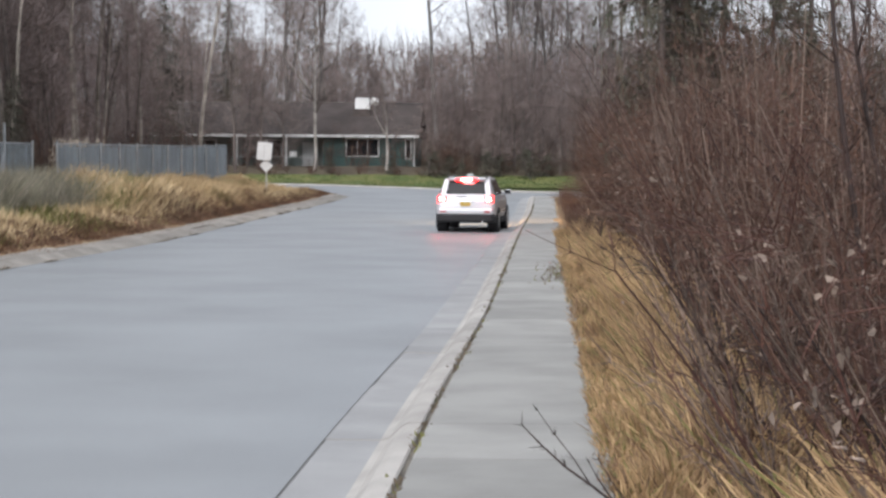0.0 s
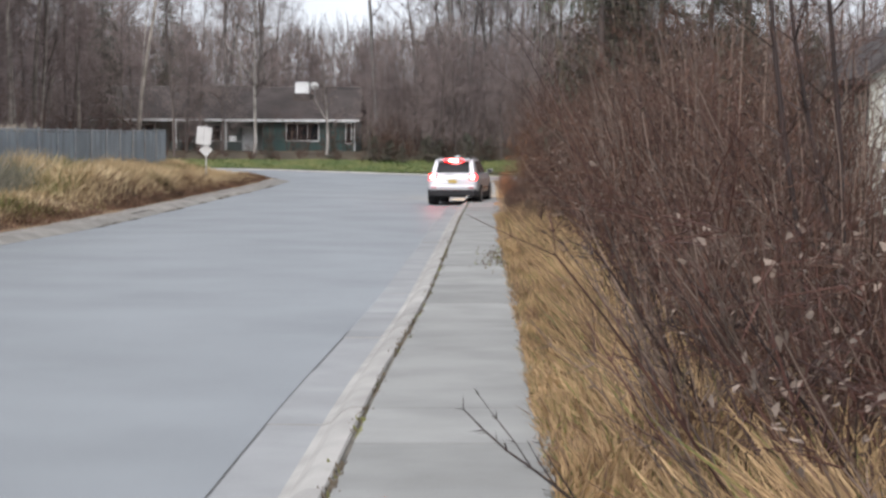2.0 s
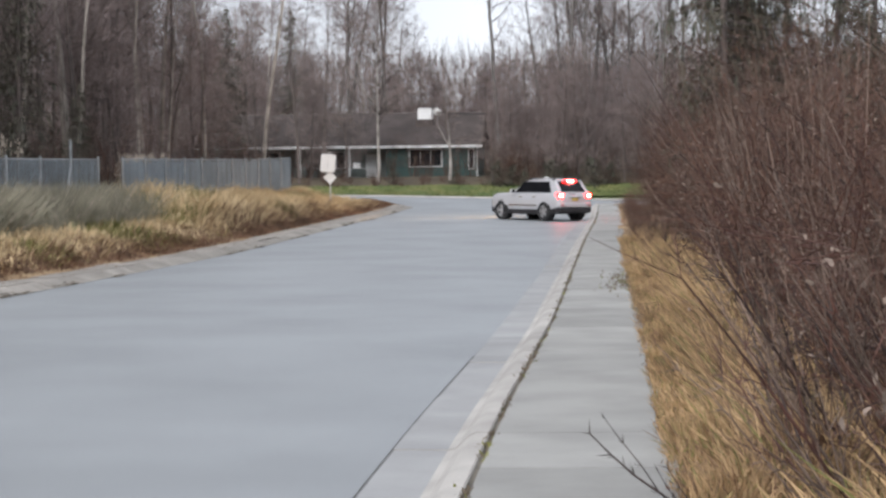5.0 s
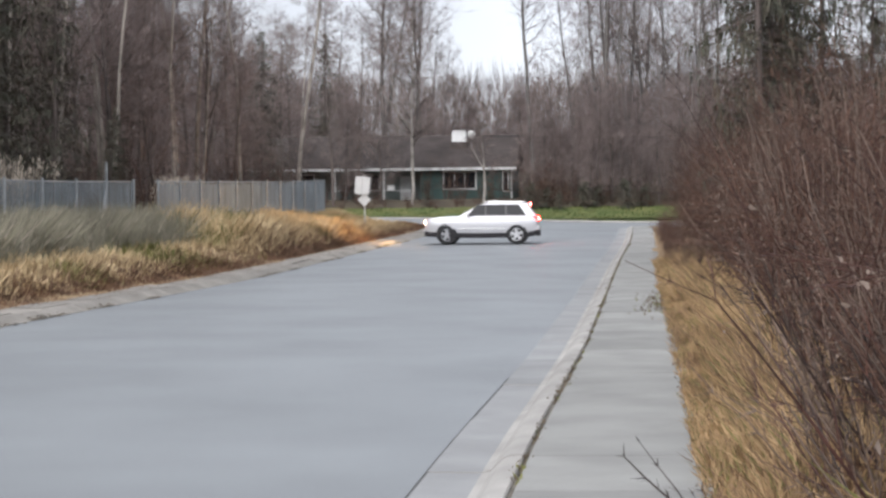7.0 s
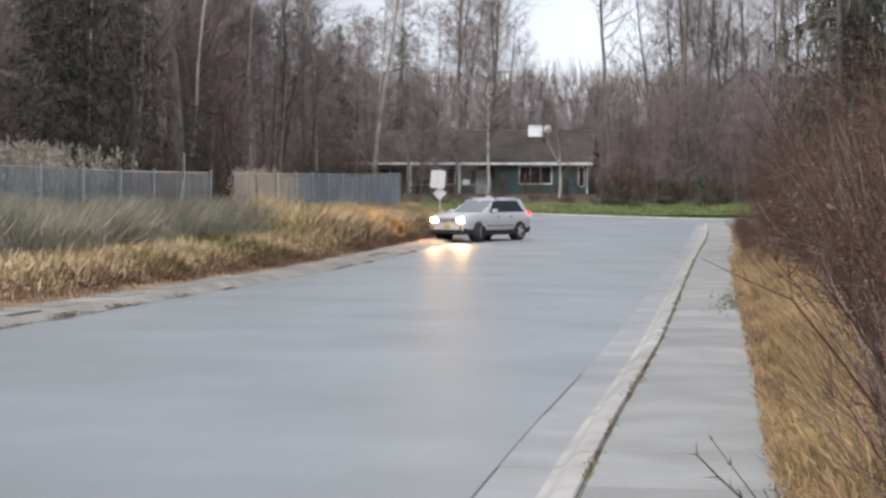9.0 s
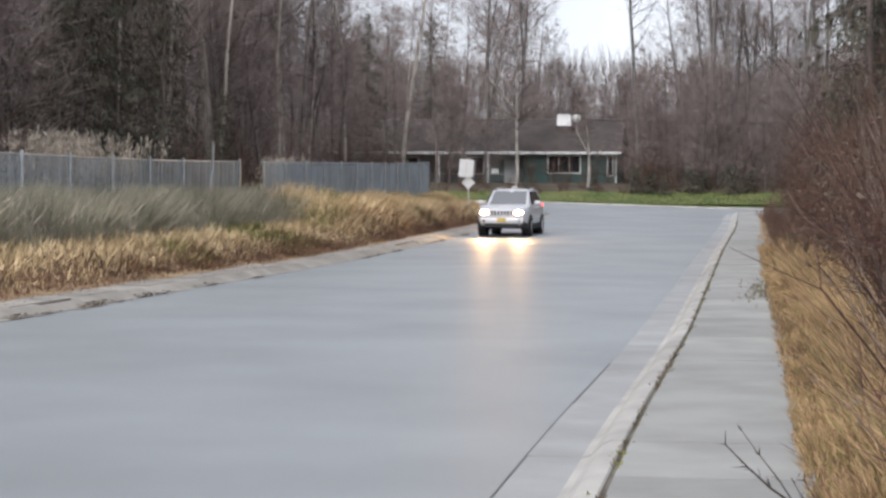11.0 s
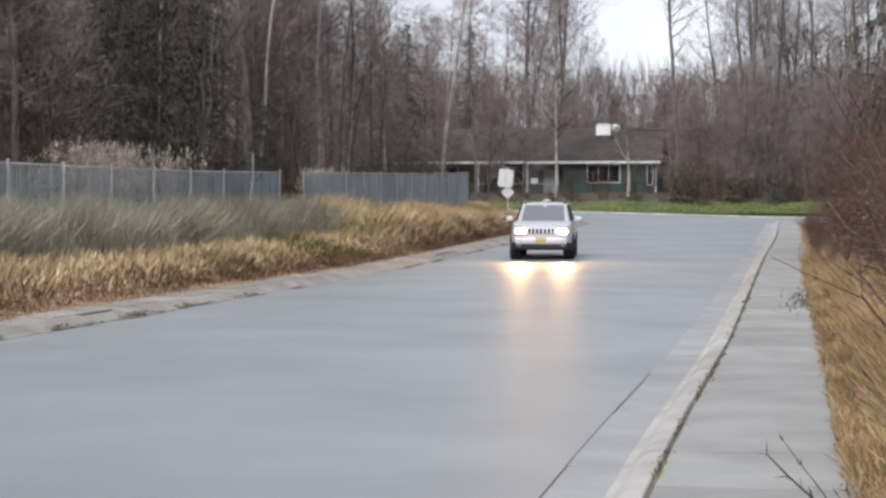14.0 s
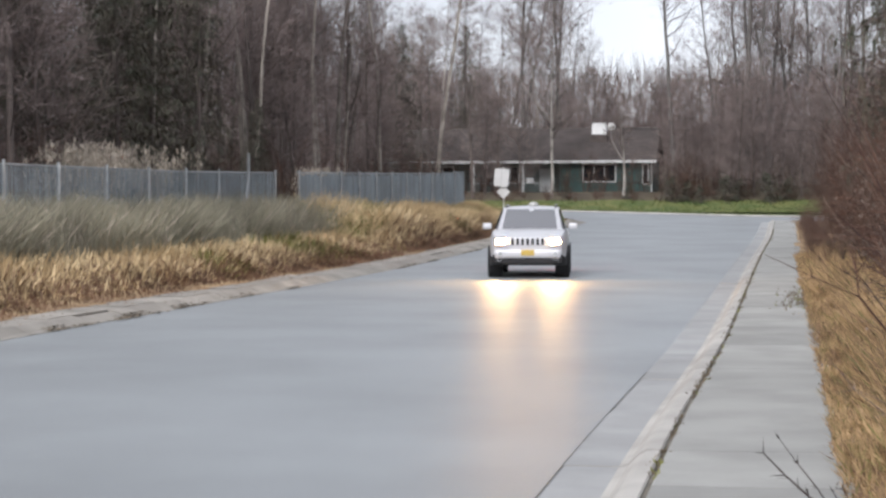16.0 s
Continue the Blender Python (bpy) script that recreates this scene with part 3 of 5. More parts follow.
def shrub(name, label, seed, height, stems, lean, leaves, thick=1.45, fine=7, leaf=1.0, wander=0.10, tones=(0, 0, 1, 2)):
    """A bare thicket bush: many stems from one stool, forked into fine twigs, with a few dead leaves."""
    rng = random.Random(seed)
    s, tws, lv = Sticks(), Sticks(), Sticks()
    for k in range(stems):
        a = rng.uniform(0, 6.283)
        r = rng.uniform(0, 0.45)
        out = rng.uniform(0.05, 0.42)
        d = Vector((math.cos(a) * out + lean, math.sin(a) * out, 1))
        length = height * rng.uniform(0.5, 1.08)
        mi = rng.choice(tones)
        st = limb(s, rng, (r * math.cos(a), r * math.sin(a), -0.1), d, length, rng.uniform(0.005, 0.013) * thick, 6, wander, 0.01, mi, 0.3)
        for j in range(fine):
            q, dd, rr = st[rng.randint(2, 6)]
            mi = rng.choice(tones) if rng.random() < 0.55 else tones[0]
            tw = limb(tws, rng, q, side_dir(rng, dd, rng.uniform(0.35, 0.75)), length * rng.uniform(0.12, 0.34), max(0.003, rr * 0.55) * thick ** 0.5, 2, 0.3, 0.03, mi, 0.5)
            for i in range(4):
                q2, d2, r2 = tw[rng.randint(1, 2)]
                q2 = q2.lerp(tw[0][0], rng.random() * 0.5)
                e = q2 + side_dir(rng, d2, 0.55) * length * rng.uniform(0.05, 0.15)
                tws.shoot(rng, q2, e, max(0.0022, r2 * 0.6) * thick ** 0.5, mi)
                if rng.random() < leaves:
                    u, v = [Vector((rng.gauss(0, 1), rng.gauss(0, 1), rng.gauss(0, 1))).normalized() * rng.uniform(0.008, 0.02) * leaf for _ in (0, 1)]
                    lv.leaf(tuple(e), tuple(e + u + v * 0.5), tuple(e + u - v * 0.3), 0)
                    lv.leaf(tuple(e), tuple(e + v + u * 0.5), tuple(e + u + v * 0.5), 0)
    ob = thing(name, label, "shrub")
    three = [M["shrub"], M["red_stem"], M["grey_stem"]]
    linked("stemwork", s.mesh("stemwork", three), ob)["kind"] = "stuff"
    linked("twig_spray", tws.mesh("twig_spray", three), ob)["kind"] = "stuff"
    if lv.tris:
        linked("dead_foliage", lv.mesh("dead_foliage", [M["dead_leaf"]]), ob, "curled pale dead leaves")["kind"] = "stuff"
    return ob


def place(kinds, spots, rng, group, scale=(0.85, 1.15)):
    """Copies of some plants at the spots (x, y, z); the first of each kind takes a spot itself."""
    used = set()
    for k, (x, y, z) in enumerate(spots):
        src = kinds[rng.randrange(len(kinds))]
        f = rng.uniform(*scale)
        m = pose(x, y, z, 0, 0, rng.uniform(0, 360))
        ob = src if src not in used else copy_thing(src, m)
        used.add(src)
        ob.matrix_basis = m
        ob.scale = (f, f, f)
        ob["group"] = group
    for src in kinds:
        if src not in used:
            for c in list(src.children_recursive):
                bpy.data.objects.remove(c)
            bpy.data.objects.remove(src)


def build_plants():
    rng = random.Random(21)
    birch = [bare_tree("birch_tree", "tall slender bare birch with pale bark", 31 + k, h, r, M["birch"], f, n) for k, (h, r, f, n) in enumerate(((17, 0.10, 0.35, 42), (15, 0.085, 0.3, 44), (19, 0.115, 0.45, 40)))]
    brown = [bare_tree("bare_tree", "bare brown-twigged deciduous tree", 41 + k, h, r, M["bark"], f, n) for k, (h, r, f, n) in enumerate(((13, 0.10, 0.15, 62), (11, 0.09, 0.1, 64), (15, 0.12, 0.2, 60)))]
    low = [bare_tree("bare_tree", "low dense bare tree with fine brown twigs", 51 + k, h, r, M["bark"], 0.06, n) for k, (h, r, n) in enumerate(((8, 0.07, 70), (9, 0.08, 72)))]
    poplar = [bare_tree("cottonwood_tree", "very tall bare grey cottonwood with upswept twigs", 55 + k, h, r, M["grey_bark"], 0.38, 42, lift=0.16) for k, (h, r) in enumerate(((24, 0.19), (22, 0.16), (26, 0.21)))]
    firs = [spruce("spruce_tree", "dark green spruce with drooping boughs", 61 + k, h, r) for k, (h, r) in enumerate(((11, 1.9), (14, 2.2)))]

    def grow(count, area, gap=1.6, test=None):
        out, tries = [], 0
        while len(out) < count and tries < count * 40:
            tries += 1
            x, y = area(rng)
            if test and not test(x, y):
                continue
            if all((x - a) ** 2 + (y - b) ** 2 > gap * gap for a, b, c in out):
                out.append((x, y, land_z(x, y) - 0.05))
        return out

    spruce_stand = lambda x, y: 0.33 < -x / y < 0.42 and y < 60 and x > -21
    clear = lambda x, y: not spruce_stand(x, y) and not (115 < y < 130) and not (-36 < x < -8 and 130 < y < 157) and not (96 < y < 116)
    west = lambda r: (lambda y: (-18.2 - abs(r.gauss(0, 1)) * (4 + y * 0.13), y))(r.uniform(26, 96))
    marks = [(-17.6, 79, 0.68), (-17.9, 93, 0.8), (-19.4, 75, 0.6), (-18.9, 76, 0.6), (-19.2, 73, 0.6), (-19.6, 65, 0.5), (-20.2, 61, 0.4), (-24, 70, 0.7), (-23, 84, 0.7), (-26, 62, 0.7), (-22, 90, 0.7), (-28, 80, 0.7)]
    place(birch, marks + grow(40, west, 1.3, clear) + grow(14, lambda r: (r.uniform(-7, 16), r.uniform(150, 180)), 1.6) + grow(9, lambda r: (r.uniform(-38, -20), r.uniform(157, 168)), 2), rng, "birches of the western wood")
    yard = grow(7, lambda r: (r.uniform(-34, -17.5), r.uniform(137.5, 141.5)), 1.0)
    place(brown, yard + grow(64, west, 1.2, clear) + grow(13, lambda r: (r.uniform(-31, -18.4), r.uniform(66, 95)), 1.1) + grow(46, lambda r: (r.uniform(-55, 22), r.uniform(158, 184)), 1.6, lambda x, y: not -0.108 < x / y < -0.058) + grow(14, lambda r: (r.uniform(6, 40), r.uniform(60, 95)), 2.5), rng, "bare trees")
    place(low, grow(26, lambda r: (r.uniform(-9, 11), r.uniform(137.5, 142)), 0.9) + grow(12, lambda r: (r.uniform(-19, -8), r.uniform(158, 172)), 1.2) + grow(42, lambda r: (r.uniform(-60, 30), r.uniform(157, 176)), 1.8, clear) + grow(36, west, 1.3, clear) + grow(44, lambda r: (r.uniform(-8.5, 26), r.uniform(140, 160)), 1.3) + grow(9, lambda r: (r.uniform(-34, -20), r.uniform(139, 142)), 1.5), rng, "low bare trees")
    place(poplar, grow(19, lambda r: (r.uniform(-8.6, 7), r.uniform(141, 164)), 1.7) + grow(5, lambda r: (r.uniform(-24, -19), r.uniform(158, 166)), 1.6), rng, "tall trees beyond the bank", (0.9, 1.08))
    place(firs, [(-18.6, 49.0, 0.7), (-19.0, 53.0, 0.7), (-19.4, 58.5, 0.7), (-21.8, 60.5, 0.7), (-20.3, 46.0, 0.7), (3.4, 47, 0.2), (-26, 52, 0.7), (-29, 57, 0.7), (-24.5, 47, 0.7), (-33, 66, 0.7), (-22.4, 57, 0.7), (-30, 90, 0.7), (-20.2, 52.5, 0.7), (-27, 40, 0.7), (-41, 76, 0.7), (-28, 160, 2.5), (-36, 162, 2.5), (-20.5, 97, 0.9), (4.6, 60, 0.4)], rng, "spruces", (0.9, 1.1))
    # low ones east of the path are added to darken the thicket's gaps
    for x, y, f in ((-17.0, 56.9, 0.36), (-17.2, 58.2, 0.40), (-24, 44, 0.8), (-31, 49, 1.0), (-35, 58, 1.05), (4.3, 50, 1.0), (5.6, 45, 0.9), (3.7, 52, 1.1), (3.2, 34, 0.32), (4.4, 31, 0.4), (3.0, 24, 0.22), (4.0, 22, 0.3), (5.2, 38, 0.55), (2.6, 40, 0.35)):
        ob = copy_thing(firs[0], pose(x, y, land_z(x, y) - 0.05, 0, 0, 80 * x))
        ob.scale = (f, f, f)
    for x, y, f in ((2.85, 44, 0.86), (3.7, 48, 0.95), (6.5, 45, 0.7), (5.1, 52, 0.8)):
        ob = copy_thing(firs[1], pose(x, y, land_z(x, y) - 0.05, 0, 0, 70 * x))
        ob.scale = (f, f, 1.9 * f)
    front = bare_tree("birch_tree", "forked white birch in front of the house", 71, 15.5, 0.15, M["birch_white"], 0.30, 125, True)
    front.matrix_basis = pose(-17.5, 138, 1.9)
    small = bare_tree("bare_tree", "small pale-barked tree in front of the house", 72, 7.5, 0.14, M["birch_white"], 0.25, 50, True)
    small.matrix_basis = pose(-12.05, 139, 1.9)

    ever = spruce("evergreen_bush", "low dark evergreen bush at the lawn's edge", 75, 2.1, 1.0)
    ever["category"] = "shrub"
    ever["group"] = "bushes along the lawn"
    ever.matrix_basis = pose(-8.2, 135.6, land_z(-8.2, 135.6) - 0.05)
    for x, y, f in ((-7.0, 136.0, 0.8), (-6.1, 135.5, 0.62), (-4.2, 135.8, 1.0), (-3.2, 136.2, 0.85), (-1.2, 135.7, 1.1), (0.3, 136.1, 0.9), (-11.4, 137.0, 0.6), (-16.2, 137.2, 0.5)):
        ob = copy_thing(ever, pose(x, y, land_z(x, y) - 0.05, 0, 0, 90 * x))
        ob.scale = (1.1 * f, 1.1 * f, f)

    # thicket along the footpath
    bush = [shrub("thicket_shrub", "leafless reddish-brown shrub crowding the footpath", 81 + k, h, n, ln, lv, leaf=1.5) for k, (h, n, ln, lv) in enumerate(((3.0, 20, -0.03, 0.42), (2.6, 22, -0.01, 0.46), (3.4, 18, -0.03, 0.36), (3.2, 15, -0.04, 0.3)))]
    spots = []
    for k in range(520):
        y = 7.0 + 72 * rng.random() ** 1.15
        x = (1.62 if y < 16 else 1.55) + abs(rng.gauss(0, 1)) * (0.45 + y * 0.04)
        if x / y > 0.205 or x / y < 0.012:
            continue
        if 12.6 < y < 13.8:
            x = max(x, 2.4)
        # the thicket's top climbs away from the path, and its outline is uneven
        rough = 1.5 * noise.noise((x * 0.9, y * 0.25, 1)) + rng.uniform(-0.4, 0.5)
        for _ in (0, 1):
            crest = min(4.9, -0.4 + 0.9 * math.degrees(math.atan2(x, y))) + rough
            top = EYE_Z + y * math.tan(radians(crest))
            if y > 20:
                x = max(x, 1.05 + 0.36 * top)
        spots.append((x, y, land_z(x, y) - 0.05, max(0.45, min(1.45, top / 3.7))))
        if len(spots) > 215:
            break
    for k in range(62):
        y = rng.uniform(40, 88)
        x = 0.85 + abs(rng.gauss(0.1, 0.35))
        spots.append((x, y, land_z(x, y) - 0.05, rng.uniform(0.2, 0.42)))
    place_turned(bush, spots, rng, "thicket along the footpath")
    near = shrub("thicket_shrub", "old leaning shrub with thick grey stems and curled leaves", 88, 1.75, 22, -0.16, 0.34, 1.4, 9, 2.6, 0.07, (1, 2, 1, 0))
    near.matrix_basis = pose(2.15, 8.2, land_z(2.15, 8.2) - 0.05)
    for k, (x, y, a) in enumerate(((1.75, 7.0, 20), (2.5, 9.6, -15), (1.9, 10.4, 10), (2.0, 6.3, -10))):
        copy_thing(near, pose(x, y, land_z(x, y) - 0.05, 0, 0, a))
    # a single shoot hanging over the footpath
    s = Sticks()
    main = limb(s, rng, (0.66, 8.25, 0.05), (-0.66, -0.05, 0.66), 0.98, 0.011, 7, 0.05, -0.005, 0, 0.3)
    for k, (out, length) in enumerate(((0.5, 0.34), (0.6, 0.22), (0.35, 0.42), (0.5, 0.18))):
        q, dd, rr = main[2 + k]
        fork = limb(s, rng, q, (dd + Vector((0.15 - 0.3 * (k % 2), 0.2, out))).normalized(), length, rr * 0.7, 3, 0.08, 0.02, 0, 0.4)
        for i in range(5):
            q, dd, rr = fork[rng.randint(1, 3)]
            s.shoot(rng, q, q + side_dir(rng, dd, 0.5) * rng.uniform(0.03, 0.08), 0.004, 0)
    for j in range(14):
        q, dd, rr = main[rng.randint(2, 7)]
        s.shoot(rng, q, q + side_dir(rng, dd, 0.5) * rng.uniform(0.03, 0.08), 0.004, 0)
    overhang, s = s, Sticks()
    for j in range(64):
        st = limb(s, rng, (rng.uniform(0.85, 2.4), rng.uniform(6.8, 14), 0.05), (rng.uniform(-0.36, -0.02), rng.gauss(0, 0.15), 1), rng.uniform(0.6, 1.15), rng.uniform(0.004, 0.010), 5, 0.06, 0, (0, 2, 1)[j % 3], 0.35)
        for i in range(6):
            q, dd, rr = st[rng.randint(1, 5)]
            s.shoot(rng, q, q + side_dir(rng, dd, 0.5) * rng.uniform(0.05, 0.18), 0.0028, 0)
    upright, s = s, Sticks()
    for j in range(60):
        tone = (2, 1, 1, 0, 1)[j % 5]
        x, y = rng.uniform(0.95, 2.7), rng.uniform(7.2, 12.0)
        st = limb(s, rng, (x, y, 0.1), (rng.uniform(-0.85, -0.2), rng.gauss(0, 0.2), 1), rng.uniform(0.8, 1.7), rng.uniform(0.007, 0.015), 6, 0.04, 0.0, tone, 0.35)
        for i in range(6):
            q, dd, rr = st[rng.randint(2, 6)]
            tw = limb(s, rng, q, side_dir(rng, dd, 0.4), rng.uniform(0.12, 0.45), max(0.003, rr * 0.55), 2, 0.08, 0.03, tone, 0.4)
            for i2 in range(3):
                s.shoot(rng, tw[1][0], tw[1][0] + side_dir(rng, tw[1][1], 0.5) * rng.uniform(0.05, 0.15), 0.003, tone)
    shoot = thing("sapling", "dark bare sapling shoots leaning over the footpath", "shrub")
    for name, sticks in (("overhanging_shoot", overhang), ("upright_growth", upright), ("leaning_growth", s)):
        linked(name, sticks.mesh(name, [M["wet_stem"], M["grey_stem"], M["red_stem"]]), shoot)["kind"] = "stuff"
    for x, y, a, h in ((1.92, 10.0, -0.09, 3.9), (2.16, 10.3, -0.10, 4.2), (2.32, 10.6, -0.22, 3.4)):
        s = Sticks()
        st = limb(s, rng, (0, 0, -0.1), (a, 0, 1), h, 0.021, 8, 0.035, 0.02, 0, 0.45)
        tw = Sticks()
        for j in range(26):
            q, dd, rr = st[rng.randint(3, 8)]
            e = q + side_dir(rng, dd, 0.5) * rng.uniform(0.2, 0.7)
            tw.shoot(rng, q, e, 0.005, 0)
            for i in range(4):
                q2 = q.lerp(e, rng.uniform(0.3, 1))
                tw.shoot(rng, q2, q2 + side_dir(rng, (e - q).normalized(), 0.5) * rng.uniform(0.08, 0.25), 0.003, 0)
        stem = thing("sapling", "tall dark bare sapling standing in the thicket", "tree", pose(x, y, land_z(x, y)))
        linked("trunk", tube("trunk", [st], M["wet_stem"]), stem)
        linked("crown", tw.mesh("crown", [M["wet_stem"]]), stem)
    under = [shrub("undergrowth_shrub", "bare brown undergrowth shrub at the wood's edge", 91 + k, 3.2, 18, 0, 0.0, 2.2, 7) for k in range(2)]
    spots = [(x, y, z) for x, y, z in grow(64, lambda r: (lambda y: (-17.6 - abs(r.gauss(0, 1)) * 3, y))(r.uniform(30, 97)), 0.9, clear)]
    spots += grow(26, lambda r: (r.uniform(-9.5, 14), r.uniform(136.5, 141)), 0.8) + grow(14, lambda r: (r.uniform(-34, -9.8), r.uniform(142, 143.6)), 0.8)
    hedge = [(x, y, z) for x, y, z in grow(56, lambda r: (r.uniform(-38, 4), r.uniform(135.5, 139)), 0.5)]
    for x, y, z in hedge:
        ob = copy_thing(under[rng.randrange(2)], pose(x, y, z, 0, 0, rng.uniform(0, 360)))
        f = rng.uniform(0.25, 0.42)
        ob.scale = (f * 1.3, f * 1.3, f)
        ob["group"] = "hedge beyond the through road"
    place(under, spots, rng, "undergrowth", (0.5, 1.15))
    # far woods close the view
    s = Sticks()
    for k in range(150000):
        side = rng.random()
        if side < 0.55:
            x, y, top = rng.uniform(-110, 60), rng.uniform(182, 230), 9.5
        elif side < 0.85:
            x, y, top = rng.uniform(-80, -36), rng.uniform(20, 185), 15
        else:
            x, y, top = rng.uniform(14, 60), rng.uniform(40, 185), 9
        z = land_z(x, y) + (top * rng.random() ** 1.2 if k % 3 else rng.uniform(0, 2.2))
        d = Vector((rng.gauss(0, 0.22), rng.gauss(0, 0.22), 1)) * rng.uniform(1.2, 3.6)
        s.shoot(rng, (x, y, z), tuple(Vector((x, y, z)) + d), rng.uniform(0.015, 0.05), (0, 0, 1)[k % 3])
    tagged(new("far_woods", s.mesh("far_woods", [M["bark"], M["twig"]])), "distant bare brown woodland", "woods", kind="stuff")
    # pale seed plumes behind the fence
    s = Sticks()
    for k in range(330):
        y = rng.triangular(41, 51, 45) if k % 4 else rng.uniform(62.4, 66.5)
        x = FENCE_X - (rng.uniform(0.5, 2.2) if y < 54 else rng.uniform(0.3, 0.8))
        z = land_z(x, y)
        h = rng.uniform(1.7, 2.6) if y < 54 else rng.uniform(1.5, 2.1)
        p = limb(s, rng, (x, y, z), (rng.gauss(0, 0.1), rng.gauss(0, 0.1), 1), h, 0.012, 3, 0.04, 0, 0, 0.5)
        top = p[-1][0]
        for j in range(14):
            c = top - Vector((rng.gauss(0, 0.06), rng.gauss(0, 0.06), rng.uniform(0, 0.5)))
            e = Vector((rng.gauss(0, 0.06), rng.gauss(0, 0.06), rng.uniform(0.08, 0.2)))
            w = Vector((rng.gauss(0, 1), rng.gauss(0, 1), 0)).normalized() * 0.025
            s.leaf(tuple(c - w), tuple(c + w), tuple(c + e), 0)
    tagged(new("seed_plumes", s.mesh("seed_plumes", [M["plume"]])), "pale buff seed plumes standing behind the fence", "weeds", kind="stuff")


def place_turned(kinds, spots, rng, group):
    """As place(), but each plant keeps leaning towards the path; the spots carry the size."""
    used = set()
    for x, y, z, f in spots:
        src = kinds[rng.randrange(len(kinds))]
        m = pose(x, y, z, 0, 0, rng.uniform(-50, 50))
        ob = src if src not in used else copy_thing(src, m)
        used.add(src)
        f *= rng.uniform(0.85, 1.12)
        ob.matrix_basis = m
        ob.scale = (f, f, f)
        ob["group"] = group


# ---- fence, sign, houses ----
def build_fence():
    fence = thing("fence", "grey-blue slatted chain-link fence with steel posts along the verge", "fence")
    rng = random.Random(5)
    y = 12.0
    posts = []
    while y < 92:
        posts.append(y)
        y += 2.95
    for a, b in zip(posts, posts[1:]):
        za, zb = land_z(FENCE_X, a), land_z(FENCE_X, b)
        tall = 2.45 if abs(a - 53.3) < 1.5 else 1.95
        part("post", rod(bmesh.new(), (FENCE_X + 0.08, a, za - 0.2), (FENCE_X + 0.08, a, za + tall), 0.045, 0.042, 8), M["steel"], fence)
        if 55.5 < a < 57.0:
            continue
        part("rail", rod(bmesh.new(), (FENCE_X, a, za + 1.86), (FENCE_X, b, zb + 1.86), 0.024, 0.024, 6), M["steel"], fence)
        ragged = 0.10 if a > 58 else 0.02
        bm = bmesh.new()
        n = 34
        for i in range(n):
            u = (i + 0.5) / n
            yy, z = a + (b - a) * u, za + (zb - za) * u
            w = 0.034 if a > 58 else 0.017
            x = FENCE_X + 0.03 + rng.uniform(-0.006, 0.006)
            top = z + 1.84 + rng.uniform(-ragged, ragged * 0.7)
            v = [bm.verts.new(p) for p in ((x, yy - w, z), (x, yy + w, z), (x, yy + w, top), (x, yy - w, top), (x + 0.008, yy - w, z), (x + 0.008, yy + w, z), (x + 0.008, yy + w, top), (x + 0.008, yy - w, top))]
            for f in ((0, 3, 2, 1), (4, 5, 6, 7), (2, 3, 7, 6), (0, 4, 7, 3), (1, 2, 6, 5)):
                bm.faces.new([v[q] for q in f])
        ob = part("slats", bm, M["slat"], fence)
        ob["kind"] = "stuff"
    za = land_z(FENCE_X, 53.3)
    part("brace", rod(bmesh.new(), (FENCE_X + 0.06, 53.3, za + 1.6), (FENCE_X + 0.35, 51.6, za), 0.03, 0.03, 6), M["steel"], fence)


def rounded_plate(w, h, d, r):
    bm = bmesh.new()
    pts = []
    for cx, cz, a0 in ((w / 2 - r, h / 2 - r, 0), (-w / 2 + r, h / 2 - r, 90), (-w / 2 + r, -h / 2 + r, 180), (w / 2 - r, -h / 2 + r, 270)):
        for k in range(5):
            a = radians(a0 + 22.5 * k)
            pts.append((cx + r * math.cos(a), cz + r * math.sin(a)))
    f = bm.faces.new([bm.verts.new((x, -d / 2, z)) for x, z in pts])
    e = bmesh.ops.extrude_face_region(bm, geom=[f])
    bmesh.ops.translate(bm, verts=[v for v in e["geom"] if isinstance(v, bmesh.types.BMVert)], vec=(0, d, 0))
    bmesh.ops.recalc_face_normals(bm, faces=bm.faces)
    return bm


def build_sign():
    x, y = -13.55, 88.2
    z = land_z(x, y)
    sign = thing("street_sign", "white rounded sign board above a pale diamond plate on a post", "sign", pose(x, y, z, 0, 0, -8))
    part("post", rod(bmesh.new(), (0, 0.04, -0.3), (0, 0.04, 2.72), 0.035, 0.035, 8), M["sign_back"], sign, "pale post")
    board = part("sign_board", rounded_plate(0.74, 0.88, 0.10, 0.10), M["sign"], sign)
    board.matrix_basis = pose(-0.08, -0.05, 3.36 - z - 0.44, 0, 5, 0)
    part("seam", boxed(-0.01, 0.01, -0.057, -0.05, -0.40, 0.36), M["sign_back"], board)
    part("bracket", boxed(-0.3, 0.1, 0.0, 0.05, 2.42 - z * 0, 2.47), M["steel"], sign)
    d = part("diamond_plate", rounded_plate(0.49, 0.49, 0.015, 0.03), M["sign"], sign, "pale diamond plate")
    d.matrix_basis = pose(0, -0.01, 2.22 - z + 0.0, 0, 45, 0)


